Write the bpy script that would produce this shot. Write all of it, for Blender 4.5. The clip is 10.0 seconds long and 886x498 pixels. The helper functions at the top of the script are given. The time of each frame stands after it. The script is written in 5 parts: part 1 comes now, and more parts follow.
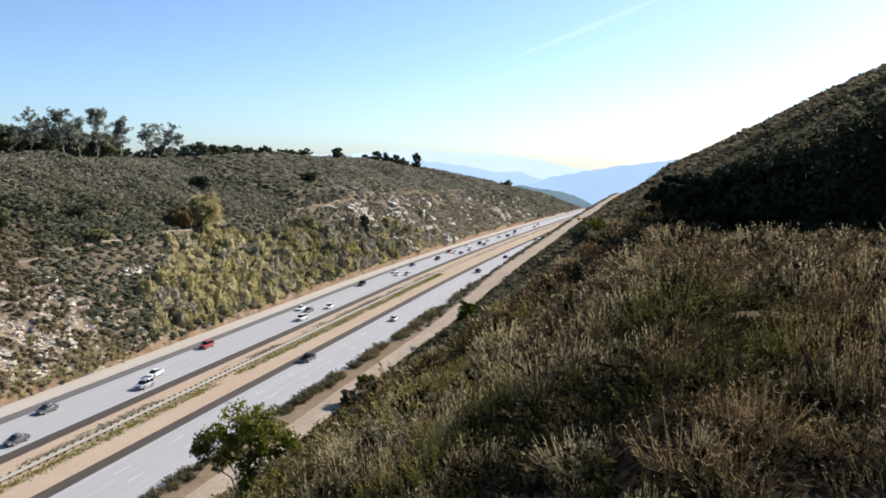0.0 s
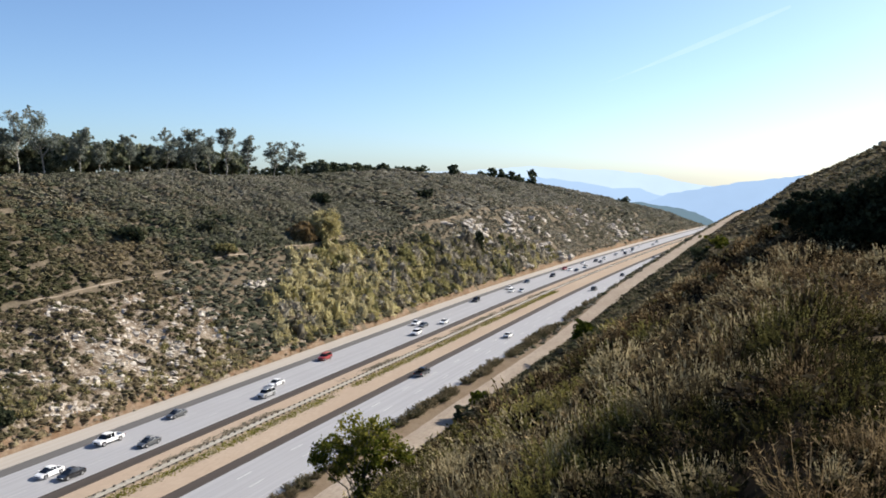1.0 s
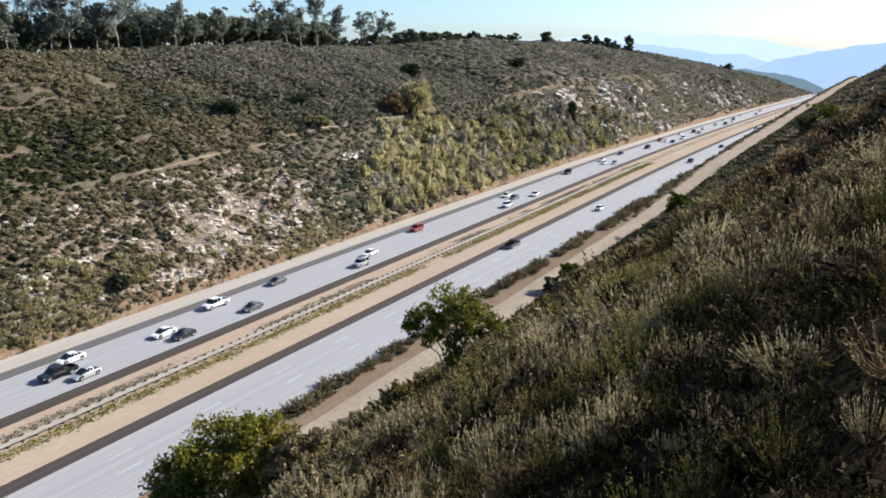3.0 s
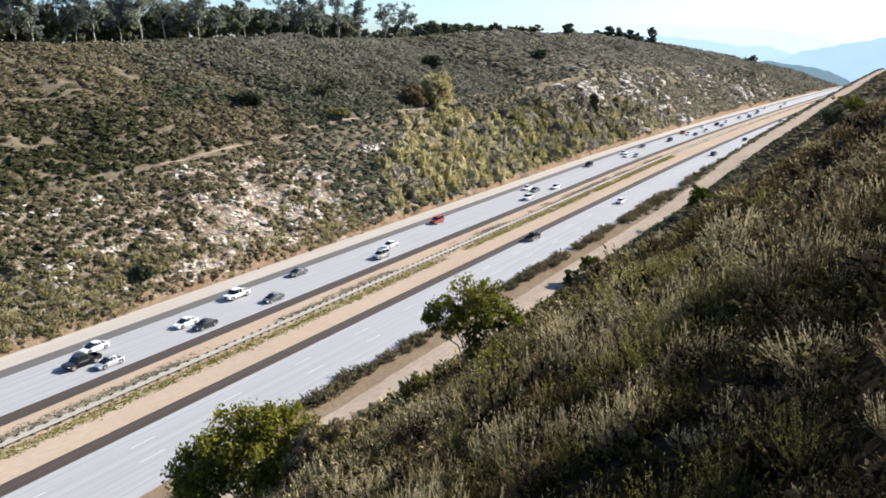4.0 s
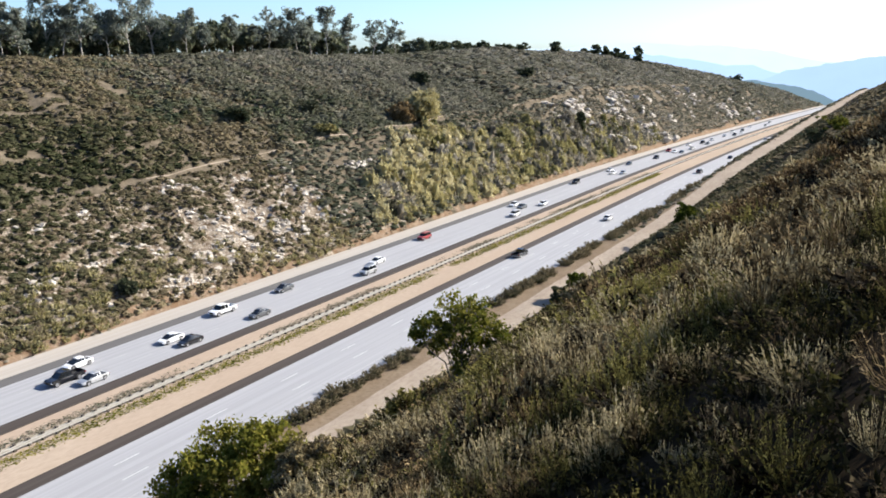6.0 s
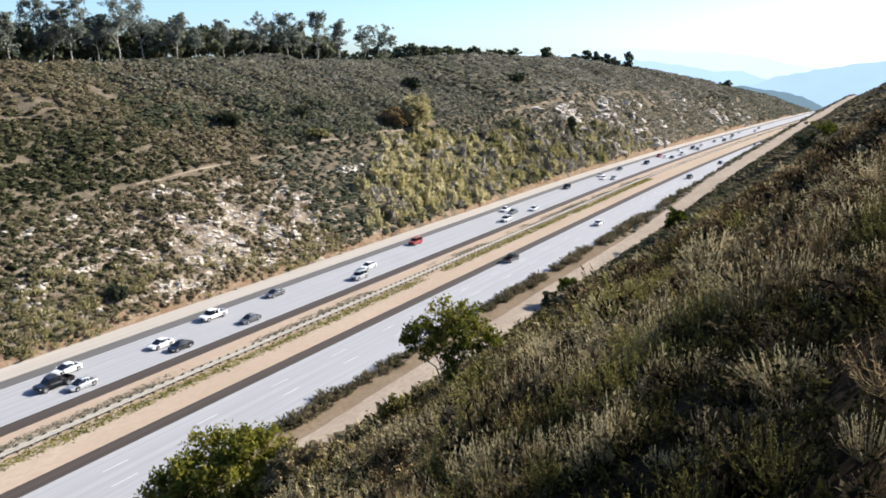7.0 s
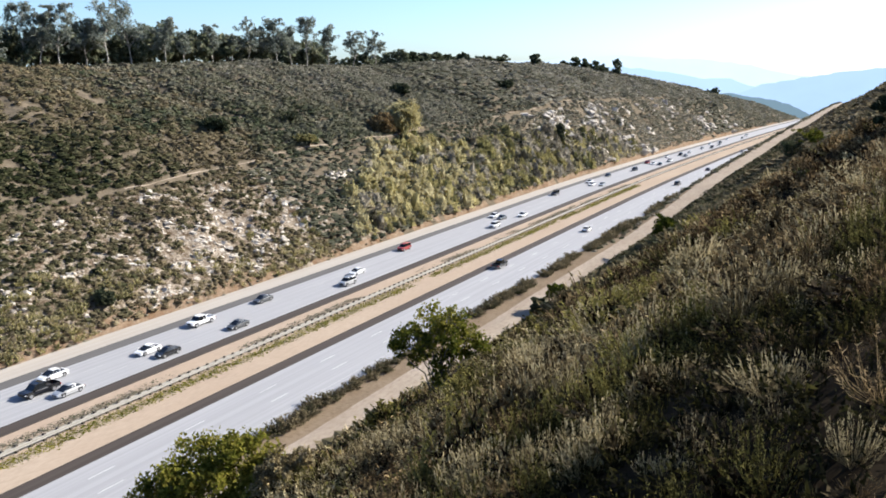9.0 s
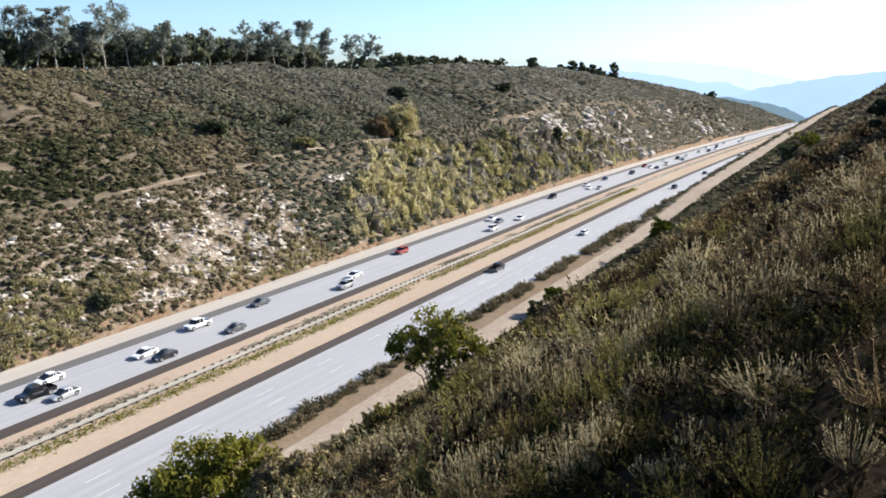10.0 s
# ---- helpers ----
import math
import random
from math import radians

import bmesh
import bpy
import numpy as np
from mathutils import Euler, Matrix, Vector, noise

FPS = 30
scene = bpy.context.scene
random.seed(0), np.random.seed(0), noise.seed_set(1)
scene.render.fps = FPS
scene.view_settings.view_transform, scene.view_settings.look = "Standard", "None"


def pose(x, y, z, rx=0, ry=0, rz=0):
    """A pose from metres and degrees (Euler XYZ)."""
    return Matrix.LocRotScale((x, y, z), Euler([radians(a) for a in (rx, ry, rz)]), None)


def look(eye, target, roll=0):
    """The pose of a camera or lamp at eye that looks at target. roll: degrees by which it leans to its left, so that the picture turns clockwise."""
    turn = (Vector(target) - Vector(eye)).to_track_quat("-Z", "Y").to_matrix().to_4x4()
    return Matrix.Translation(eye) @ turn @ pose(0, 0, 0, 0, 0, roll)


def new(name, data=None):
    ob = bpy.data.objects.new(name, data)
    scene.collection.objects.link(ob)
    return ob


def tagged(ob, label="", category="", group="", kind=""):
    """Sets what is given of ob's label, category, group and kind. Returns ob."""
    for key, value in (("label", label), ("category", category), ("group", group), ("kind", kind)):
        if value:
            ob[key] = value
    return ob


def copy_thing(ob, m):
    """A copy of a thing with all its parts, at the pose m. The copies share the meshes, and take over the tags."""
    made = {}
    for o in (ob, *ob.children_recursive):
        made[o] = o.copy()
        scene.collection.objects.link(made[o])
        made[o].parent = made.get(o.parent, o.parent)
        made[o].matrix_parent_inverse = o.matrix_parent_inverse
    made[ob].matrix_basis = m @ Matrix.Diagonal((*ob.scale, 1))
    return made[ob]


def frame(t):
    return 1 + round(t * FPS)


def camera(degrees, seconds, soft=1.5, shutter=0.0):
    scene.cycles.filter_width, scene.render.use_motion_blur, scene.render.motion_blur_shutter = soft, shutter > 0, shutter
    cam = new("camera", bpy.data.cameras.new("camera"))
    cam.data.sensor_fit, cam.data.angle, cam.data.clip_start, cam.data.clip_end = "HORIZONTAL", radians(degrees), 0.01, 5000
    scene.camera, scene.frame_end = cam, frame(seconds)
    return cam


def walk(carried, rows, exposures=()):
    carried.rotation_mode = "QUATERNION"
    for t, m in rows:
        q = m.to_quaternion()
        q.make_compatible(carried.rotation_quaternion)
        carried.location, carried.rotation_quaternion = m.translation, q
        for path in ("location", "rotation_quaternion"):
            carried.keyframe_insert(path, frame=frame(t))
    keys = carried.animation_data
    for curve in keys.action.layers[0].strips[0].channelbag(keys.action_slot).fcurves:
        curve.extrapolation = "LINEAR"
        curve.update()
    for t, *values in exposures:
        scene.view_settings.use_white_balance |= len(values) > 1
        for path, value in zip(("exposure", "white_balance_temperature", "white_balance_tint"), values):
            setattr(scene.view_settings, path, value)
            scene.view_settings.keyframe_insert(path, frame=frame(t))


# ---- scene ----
# ---- camera: stands on the spur above the cutting and turns ----
EYE = 45.5
cam = camera(56.04, 10.0, soft=1.75)
PATH = [
    (0.0, pose(0, 0, EYE, 84.07, -0.13, 14.96)), (0.5, pose(0, 0, EYE, 83.74, -0.13, 17.15)),
    (1.0, pose(0, 0, EYE, 85.19, 0.04, 22.86)), (1.5, pose(0, 0, EYE, 86.18, 0.89, 25.12)),
    (2.0, pose(0, 0, EYE, 86.12, 1.76, 27.95)), (2.5, pose(0, 0, EYE, 80.12, 0.63, 28.30)),
    (2.7, pose(0, 0, EYE, 77.53, 0.97, 28.45)), (3.8, pose(0, 0, EYE, 75.76, 0.69, 30.50)),
    (4.0, pose(0, 0, EYE, 75.96, 0.90, 30.44)), (4.5, pose(0, 0, EYE, 76.31, 0.82, 30.19)),
    (5.0, pose(0, 0, EYE, 76.57, 0.53, 29.91)), (5.5, pose(0, 0, EYE, 76.85, 0.55, 29.82)),
    (7.0, pose(0, 0, EYE, 77.40, 0.36, 29.04)), (7.5, pose(0, 0, EYE, 77.59, 0.44, 28.79)),
    (8.0, pose(0, 0, EYE, 77.66, 0.34, 28.60)), (8.5, pose(0, 0, EYE, 77.69, 0.23, 28.45)),
    (9.0, pose(0, 0, EYE, 77.80, 0.09, 28.31)), (9.5, pose(0, 0, EYE, 77.93, 0.20, 28.19)),
    (10.0, pose(0, 0, EYE, 78.03, 0.05, 28.13)),
]
walk(cam, PATH, exposures=[(0.0, 0.95, 6700, 10), (1.0, 0.86, 6750, 10), (2.0, 0.74, 6450, 10), (2.5, 0.78, 6450, 10), (3.8, 1.20, 6550, 10), (10.0, 1.18, 6500, 10)])

# ---- world and sun ----
SUN_AZ, SUN_EL = 37.0, 31.0          # degrees right of the road's direction, above the horizon
world = bpy.data.worlds.new("sky")
scene.world = world
world.use_nodes = True
wn = world.node_tree
wn.nodes.clear()
sky = wn.nodes.new("ShaderNodeTexSky")
sky.sky_type = 'NISHITA'
sky.sun_disc = False
sky.sun_elevation, sky.sun_rotation = radians(SUN_EL), radians(SUN_AZ)
sky.air_density, sky.dust_density, sky.ozone_density = 0.75, 0.8, 3.0
bg = wn.nodes.new("ShaderNodeBackground")
bg.inputs["Strength"].default_value = 0.09
wo = wn.nodes.new("ShaderNodeOutputWorld")
tint = wn.nodes.new("ShaderNodeMix")
tint.data_type, tint.blend_type = 'RGBA', 'MULTIPLY'
tint.inputs["Factor"].default_value = 1.0
tint.inputs[7].default_value = (0.88, 1.0, 1.12, 1)
wn.links.new(sky.outputs[0], tint.inputs[6])
wn.links.new(tint.outputs[2], bg.inputs[0])
wn.links.new(bg.outputs[0], wo.inputs[0])

sun_data = bpy.data.lights.new("sun", 'SUN')
sun_data.energy, sun_data.angle, sun_data.color = 5.0, radians(0.53), (1.0, 0.95, 0.87)
sun = new("sun", sun_data)
sa, se = radians(SUN_AZ), radians(SUN_EL)
SUN_DIR = Vector((math.sin(sa) * math.cos(se), math.cos(sa) * math.cos(se), math.sin(se)))
sun.matrix_world = look(SUN_DIR * 300 + Vector((0, 0, 40)), (0, 0, 40))


# ---- materials ----
def nodes_of(name):
    m = bpy.data.materials.new(name)
    m.use_nodes = True
    t = m.node_tree
    t.nodes.clear()
    out = t.nodes.new("ShaderNodeOutputMaterial")
    return m, t, out


def tex_coord(t, scale=(1, 1, 1)):
    c = t.nodes.new("ShaderNodeTexCoord")
    mp = t.nodes.new("ShaderNodeMapping")
    mp.inputs["Scale"].default_value = scale
    t.links.new(c.outputs["Object"], mp.inputs["Vector"])
    return mp.outputs["Vector"]


def noise_tex(t, vec, scale, detail=5.0, rough=0.6):
    n = t.nodes.new("ShaderNodeTexNoise")
    n.inputs["Scale"].default_value = scale
    n.inputs["Detail"].default_value = detail
    n.inputs["Roughness"].default_value = rough
    t.links.new(vec, n.inputs["Vector"])
    return n.outputs["Fac"]


def ramp(t, fac, stops):
    r = t.nodes.new("ShaderNodeValToRGB")
    e = r.color_ramp.elements
    while len(e) < len(stops):
        e.new(0.5)
    for el, (p, c) in zip(e, stops):
        el.position, el.color = p, (*c, 1)
    t.links.new(fac, r.inputs["Fac"])
    return r.outputs["Color"]


def mix(t, fac, a, b, how='MIX'):
    m = t.nodes.new("ShaderNodeMix")
    m.data_type, m.blend_type = 'RGBA', how
    for sock, val in ((m.inputs["Factor"], fac), (m.inputs[6], a), (m.inputs[7], b)):
        if isinstance(val, (int, float)):
            sock.default_value = val
        elif isinstance(val, tuple):
            sock.default_value = (*val, 1)
        else:
            t.links.new(val, sock)
    return m.outputs[2]


def principled(t, out, color, rough=0.9, metal=0.0, bump=None, bump_dist=0.05, bump_strength=0.6, spec=0.3):
    p = t.nodes.new("ShaderNodeBsdfPrincipled")
    if isinstance(color, tuple):
        p.inputs["Base Color"].default_value = (*color, 1)
    else:
        t.links.new(color, p.inputs["Base Color"])
    p.inputs["Roughness"].default_value = rough
    p.inputs["Metallic"].default_value = metal
    p.inputs["Specular IOR Level"].default_value = spec
    if bump is not None:
        b = t.nodes.new("ShaderNodeBump")
        b.inputs["Strength"].default_value = bump_strength
        b.inputs["Distance"].default_value = bump_dist
        t.links.new(bump, b.inputs["Height"])
        t.links.new(b.outputs[0], p.inputs["Normal"])
    t.links.new(p.outputs[0], out.inputs["Surface"])
    return p


def ground_mat(name, a, b, c, s1=0.35, s2=4.0, bump_dist=0.15, stretch=(1, 1, 1)):
    """Earth of three tones, mottled at two scales."""
    m, t, out = nodes_of(name)
    v = tex_coord(t, stretch)
    n1 = noise_tex(t, v, s1, 6)
    n2 = noise_tex(t, v, s2, 6, 0.7)
    big = ramp(t, n1, [(0.35, a), (0.65, b)])
    col = mix(t, ramp(t, n2, [(0.42, (0, 0, 0)), (0.66, (0.8, 0.8, 0.8))]), big, c)
    principled(t, out, col, 1.0, bump=n2, bump_dist=bump_dist, spec=0.02)
    return m


M_HILL = ground_mat("hill_soil", (0.110, 0.090, 0.064), (0.190, 0.153, 0.110), (0.080, 0.066, 0.046))
M_EARTH = ground_mat("spur_earth", (0.114, 0.080, 0.049), (0.160, 0.118, 0.076), (0.076, 0.053, 0.032), 2.0, 14.0, 0.02)
M_CUT = ground_mat("pale_cut_soil", (0.110, 0.076, 0.048), (0.42, 0.360, 0.285), (0.070, 0.048, 0.031), 0.55, 1.9, 0.9)
M_TOE = ground_mat("orange_toe_soil", (0.185, 0.116, 0.070), (0.285, 0.220, 0.160), (0.120, 0.080, 0.050), 0.5, 2.2, 0.3)
M_SAND = ground_mat("median_sand", (0.357, 0.274, 0.205), (0.395, 0.315, 0.239), (0.304, 0.239, 0.179), 0.12, 2.5, 0.04, (1, 0.25, 1))
M_TRAIL = ground_mat("trail_dirt", (0.285, 0.232, 0.182), (0.345, 0.290, 0.232), (0.225, 0.178, 0.132), 0.2, 1.6, 0.12, (1, 0.4, 1))
M_DIRT = ground_mat("verge_dirt", (0.175, 0.129, 0.087), (0.213, 0.163, 0.114), (0.144, 0.106, 0.068), 0.2, 1.5, 0.1)
# near black: shade between the plants is put into the soil colour
M_SLOPE = ground_mat("shade_dark_slope_soil", (0.015, 0.011, 0.006), (0.024, 0.017, 0.010), (0.010, 0.007, 0.004), 0.5, 5.0, 0.015)


def road_mat(name, a, b, streak, rough=0.85):
    m, t, out = nodes_of(name)
    long_v = tex_coord(t, (2.2, 0.010, 1.0))
    fine_v = tex_coord(t)
    n1 = noise_tex(t, long_v, 0.9, 4)
    n2 = noise_tex(t, fine_v, 6.0, 6, 0.75)
    n3 = noise_tex(t, fine_v, 0.08, 3)
    col = mix(t, ramp(t, n1, [(0.38, (0, 0, 0)), (0.62, (1, 1, 1))]), a, b)
    col = mix(t, ramp(t, n2, [(0.55, (0, 0, 0)), (0.8, (0.5, 0.5, 0.5))]), col, streak)
    col = mix(t, ramp(t, n3, [(0.4, (0, 0, 0)), (0.7, (0.35, 0.35, 0.35))]), col, b)
    principled(t, out, col, rough, bump=n2, bump_dist=0.006, spec=0.3)
    return m


M_CONC = road_mat("carriageway_concrete", (0.328, 0.326, 0.332), (0.280, 0.279, 0.285), (0.256, 0.253, 0.256))
M_ASPH = road_mat("asphalt_shoulder", (0.042, 0.033, 0.027), (0.059, 0.047, 0.040), (0.030, 0.024, 0.021), 0.9)
M_ASPH_OLD = road_mat("worn_asphalt_shoulder", (0.087, 0.082, 0.079), (0.118, 0.112, 0.108), (0.065, 0.061, 0.058), 0.9)
M_GUTTER = road_mat("gutter_concrete", (0.395, 0.357, 0.312), (0.342, 0.304, 0.258), (0.289, 0.251, 0.205))
M_PAINT = road_mat("road_paint", (0.56, 0.56, 0.55), (0.46, 0.46, 0.45), (0.36, 0.36, 0.36), 0.6)
M_WORN = road_mat("worn_road_paint", (0.40, 0.40, 0.39), (0.34, 0.34, 0.335), (0.29, 0.29, 0.29), 0.7)


# ---- terrain ----
def vnoise(x, y, seed=0):
    """Smooth lattice noise, -1 to 1, on arrays."""
    x, y = np.asarray(x, float), np.asarray(y, float)
    xi, yi = np.floor(x).astype(np.int64), np.floor(y).astype(np.int64)
    xf, yf = x - xi, y - yi

    def h(a, b):
        n = (a * 374761393 + b * 668265263 + seed * 974634541) & 0x7FFFFFFF
        n = ((n ^ (n >> 13)) * 1274126177) & 0x7FFFFFFF
        return ((n ^ (n >> 16)) & 0xFFFF) / 32767.5 - 1

    u, v = xf * xf * (3 - 2 * xf), yf * yf * (3 - 2 * yf)
    return (h(xi, yi) * (1 - u) + h(xi + 1, yi) * u) * (1 - v) + (h(xi, yi + 1) * (1 - u) + h(xi + 1, yi + 1) * u) * v


def fbm(x, y, seed=0, octaves=4):
    return sum(vnoise(np.asarray(x) * 2 ** k, np.asarray(y) * 2 ** k, seed + k) * 0.5 ** k for k in range(octaves))


def smooth(a, b, v):
    t = np.clip((np.asarray(v, float) - a) / (b - a), 0, 1)
    return t * t * (3 - 2 * t)


def road_z(y):
    """The road is level, then falls away in the distance."""
    y = np.asarray(y, float)
    d = np.clip(y - 280, 0, None)
    return -0.0296 * d * d / (d + 306) - 0.05 * np.clip(y - 1250, 0, None)


def trail_z(y):
    return np.interp(y, [-400, 120, 220, 265, 312, 390, 480, 600, 820, 1050, 1140, 1250, 1500, 4900], [0, 0, 0.3, 1.6, 3.9, 4.8, 5.2, 6.1, 6.7, 6.2, 4.4, 0, -40, -320])


def crest_z(y):
    return np.interp(y, [-400, 60, 150, 240, 346, 424, 590, 689, 775, 902, 1000, 1087, 1180, 1300, 1700, 2300, 4900],
                     [44, 45.5, 46.3, 47.3, 46.0, 49.5, 47.5, 42.3, 36.8, 28.5, 20.5, 12.0, 0.0, -16, -50, -120, -320])


TOE, CREST = -118.5, -215.0
SPUR = 43.9
TRAIL, FOOT = -62.2, -57.2           # the trail's road side, and the foot of the near bank


def bench(y):
    """Height of the footpath above the cutting."""
    return np.interp(y, [-100, 60, 120, 165, 230, 300, 420, 560, 800, 1000, 2000], [17, 18, 19.5, 21, 24, 25.5, 29, 27, 19, 6, -20])


def left_z(x, y):
    rz, cz, bz = road_z(y), crest_z(y), bench(y)
    bz = np.minimum(bz, rz + 0.66 * (cz - rz) + 0.5)
    bx = -150.0
    u = np.clip((TOE - x) / (TOE - bx), 0, 1)
    lower = rz + (bz - rz) * (0.35 * u + 0.65 * u ** 0.8)
    v = np.clip((bx - x) / (bx - CREST), 0, 1)
    upper = bz + (cz - bz) * (1.45 * v - 0.45 * v * v)
    z = np.where(x > bx, lower, upper)
    back = np.clip(CREST - x, 0, None)
    z = z - 0.03 * back + np.where(back > 150, -0.05 * (back - 150), 0)
    amp = np.clip((TOE - x) / 14, 0, 1) * np.clip(1 - back / 60, 0.35, 1)
    gully = fbm(x / 90, y / 17, 11, 3) * 1.5 + fbm(x / 9, y / 9, 5, 3) * 0.7
    flat = 1 - 0.8 * np.exp(-((x - bx) / 2.0) ** 2)
    rocky = smooth(-149, -144, x) * (1 - smooth(-124, -119.5, x)) * (1 - smooth(165, 185, y))
    ledge = fbm(x / 3.0 + 0.4 * vnoise(x / 9, y / 9, 61), y / 5.0, 63, 3)
    return z + amp * gully * flat + rocky * (0.9 * np.abs(ledge) - 0.3)


def foot(y):
    """Foot of the near bank: the trail widens in the distance."""
    return FOOT + 2.0 * smooth(220, 380, y)


def right_z(x, y):
    tz = trail_z(y)
    u = np.clip(x - foot(y), 0, None)
    k = smooth(25, 160, y)
    s = 0.757 * (1 - k) + 0.60 * k
    low = np.minimum(u, -FOOT)
    high = np.clip(u + FOOT, 0, None)
    bow = 1 + 0.45 * smooth(90, 380, y)
    far = tz + s * 58.3 * (low / -FOOT) ** bow + (0.458 + 0.045 * (1 - smooth(600, 900, y))) * high - 0.06 * np.clip(high - 140, 0, None)
    spur_h = SPUR + 0.757 * np.minimum(x, 0) + 0.03 * np.clip(x, 0, None) - 0.02 * np.clip(y, 0, None)
    w = (1 - smooth(28, 76, y - 0.25 * np.clip(x, 0, 60))) * smooth(-30, -2, x)
    z = far * (1 - w) + spur_h * w
    z = z - 6.0 * np.exp(-((x - 14) / 14) ** 2 - ((y - 42) / 11) ** 2)
    amp = np.clip(u / 6, 0, 1)
    near = np.exp(-(x * x + y * y) / 60.0)
    z = z + amp * (1 - near) * (fbm(x / 11, y / 11, 31, 3) * 0.5 + fbm(x / 45, y / 45, 47, 2) * 1.6 * smooth(40, 140, y))
    return z


def ground_z(x, y):
    x, y = np.asarray(x, float), np.asarray(y, float)
    rz = road_z(y)
    tz = trail_z(y)
    mid = rz - 0.05 + 0 * x
    bank = smooth(-67.0, -62.8, x)
    verge = (rz - 0.02) * (1 - bank) + tz * bank + 0.12 * vnoise(x * 0.9, y * 0.4, 77) * smooth(-67, -66, x)
    z = np.where(x < TOE, left_z(x, y), mid)
    z = np.where((x > -67.2) & (x <= FOOT), verge, z)
    return np.where(x > FOOT, right_z(x, y), z)


def spaced(*stretches):
    out = []
    for a, b, step in stretches:
        n = max(1, round((b - a) / step))
        out += [a + (b - a) * i / n for i in range(n)]
    return out + [stretches[-1][1]]


XS = spaced((-4500, -1500, 600), (-1500, -420, 120), (-420, -240, 12), (-240, -222, 4), (-222, -150, 2.4), (-150, TOE, 1.5),
            (TOE, -117.4, 1.1), (-117.4, -98, 6), (-98, -90.9, 2), (-90.9, -89.4, 1.5), (-89.4, -86.6, 1.4), (-86.6, -82, 4.6), (-82, -67.2, 7),
            (-67.2, TRAIL, 0.8), (TRAIL, FOOT, 0.7), (FOOT, 30, 1.3), (30, 120, 4), (120, 400, 14), (400, 1500, 110), (1500, 4500, 600))
YS = spaced((-1200, -200, 100), (-200, -20, 10), (-20, 130, 1.4), (130, 320, 2.8), (320, 700, 6), (700, 1400, 12), (1400, 2400, 50), (2400, 4850, 245))


def build_mesh(name, verts, faces):
    """A mesh from arrays of points and of triangles or quads."""
    me = bpy.data.meshes.new(name)
    verts, faces = np.asarray(verts, np.float32), np.asarray(faces, np.int32)
    k = faces.shape[1]
    me.vertices.add(len(verts))
    me.vertices.foreach_set("co", verts.ravel())
    me.loops.add(faces.size)
    me.loops.foreach_set("vertex_index", faces.ravel())
    me.polygons.add(len(faces))
    me.polygons.foreach_set("loop_start", np.arange(0, faces.size, k, dtype=np.int32))
    me.polygons.foreach_set("loop_total", np.full(len(faces), k, np.int32))
    me.polygons.foreach_set("use_smooth", np.zeros(len(faces), bool))
    me.update(calc_edges=True)
    return me


def ground_sheet():
    xs, ys = np.array(XS), np.array(YS)
    gx, gy = np.meshgrid(xs, ys)
    gz = ground_z(gx, gy)
    nx, ny = len(xs), len(ys)
    verts = np.stack([gx.ravel(), gy.ravel(), gz.ravel()], 1)
    i = (np.arange(ny - 1)[:, None] * nx + np.arange(nx - 1)[None, :]).ravel()
    faces = np.stack([i, i + 1, i + nx + 1, i + nx], 1)
    me = build_mesh("ground", verts, faces)
    cx, cy = (gx[:-1, :-1] + gx[1:, 1:]).ravel() / 2, (gy[:-1, :-1] + gy[1:, 1:]).ravel() / 2
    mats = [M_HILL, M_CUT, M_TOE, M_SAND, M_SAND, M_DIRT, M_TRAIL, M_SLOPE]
    for m in mats:
        me.materials.append(m)
    idx = np.zeros(len(cx), np.int32)
    edge = fbm(cx / 10, cy / 10, 91, 3) * 4
    idx[(cx < TOE) & (cx > -150 + edge + 3) & (cy < 180 + 4 * edge)] = 1
    idx[(cx < TOE) & (cx > TOE - 2.0 + edge * 0.35)] = 2
    idx[(cx >= TOE) & (cx < -67)] = 3
    idx[(cx > -67.2) & (cx < TRAIL)] = 5
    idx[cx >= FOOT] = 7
    idx[(cx >= TRAIL) & (cx < foot(cy))] = 6
    me.polygons.foreach_set("material_index", idx)
    me.polygons.foreach_set("use_smooth", np.ones(len(idx), bool))
    ob = new("ground", me)
    return tagged(ob, "rolling scrub hills of pale dry soil cut by a freeway", "ground", kind="structure")


ground = ground_sheet()

# ---- freeway ----
ROAD_YS = spaced((-150, 500, 10), (500, 1400, 12))


def strip(name, x0, x1, top, material, label, category="road", depth=0.25, parent=None, ys=ROAD_YS, kind="structure"):
    """A long slab that follows the road's grade, with closed sides."""
    ys = np.array(ys)
    z = road_z(ys)
    n = len(ys)
    rows = [np.stack([np.full(n, x), ys, z + h], 1) for x, h in ((x0, top - depth), (x0, top), (x1, top), (x1, top - depth))]
    verts = np.concatenate(rows)
    j = np.arange(n - 1)
    faces = [np.stack([a * n + j, b * n + j, b * n + j + 1, a * n + j + 1], 1) for a, b in ((1, 0), (2, 1), (3, 2))]
    me = build_mesh(name, verts, np.concatenate(faces))
    me.materials.append(material)
    ob = new(name, me)
    if parent:
        ob.parent = parent
        return ob
    return tagged(ob, label, category, kind=kind)


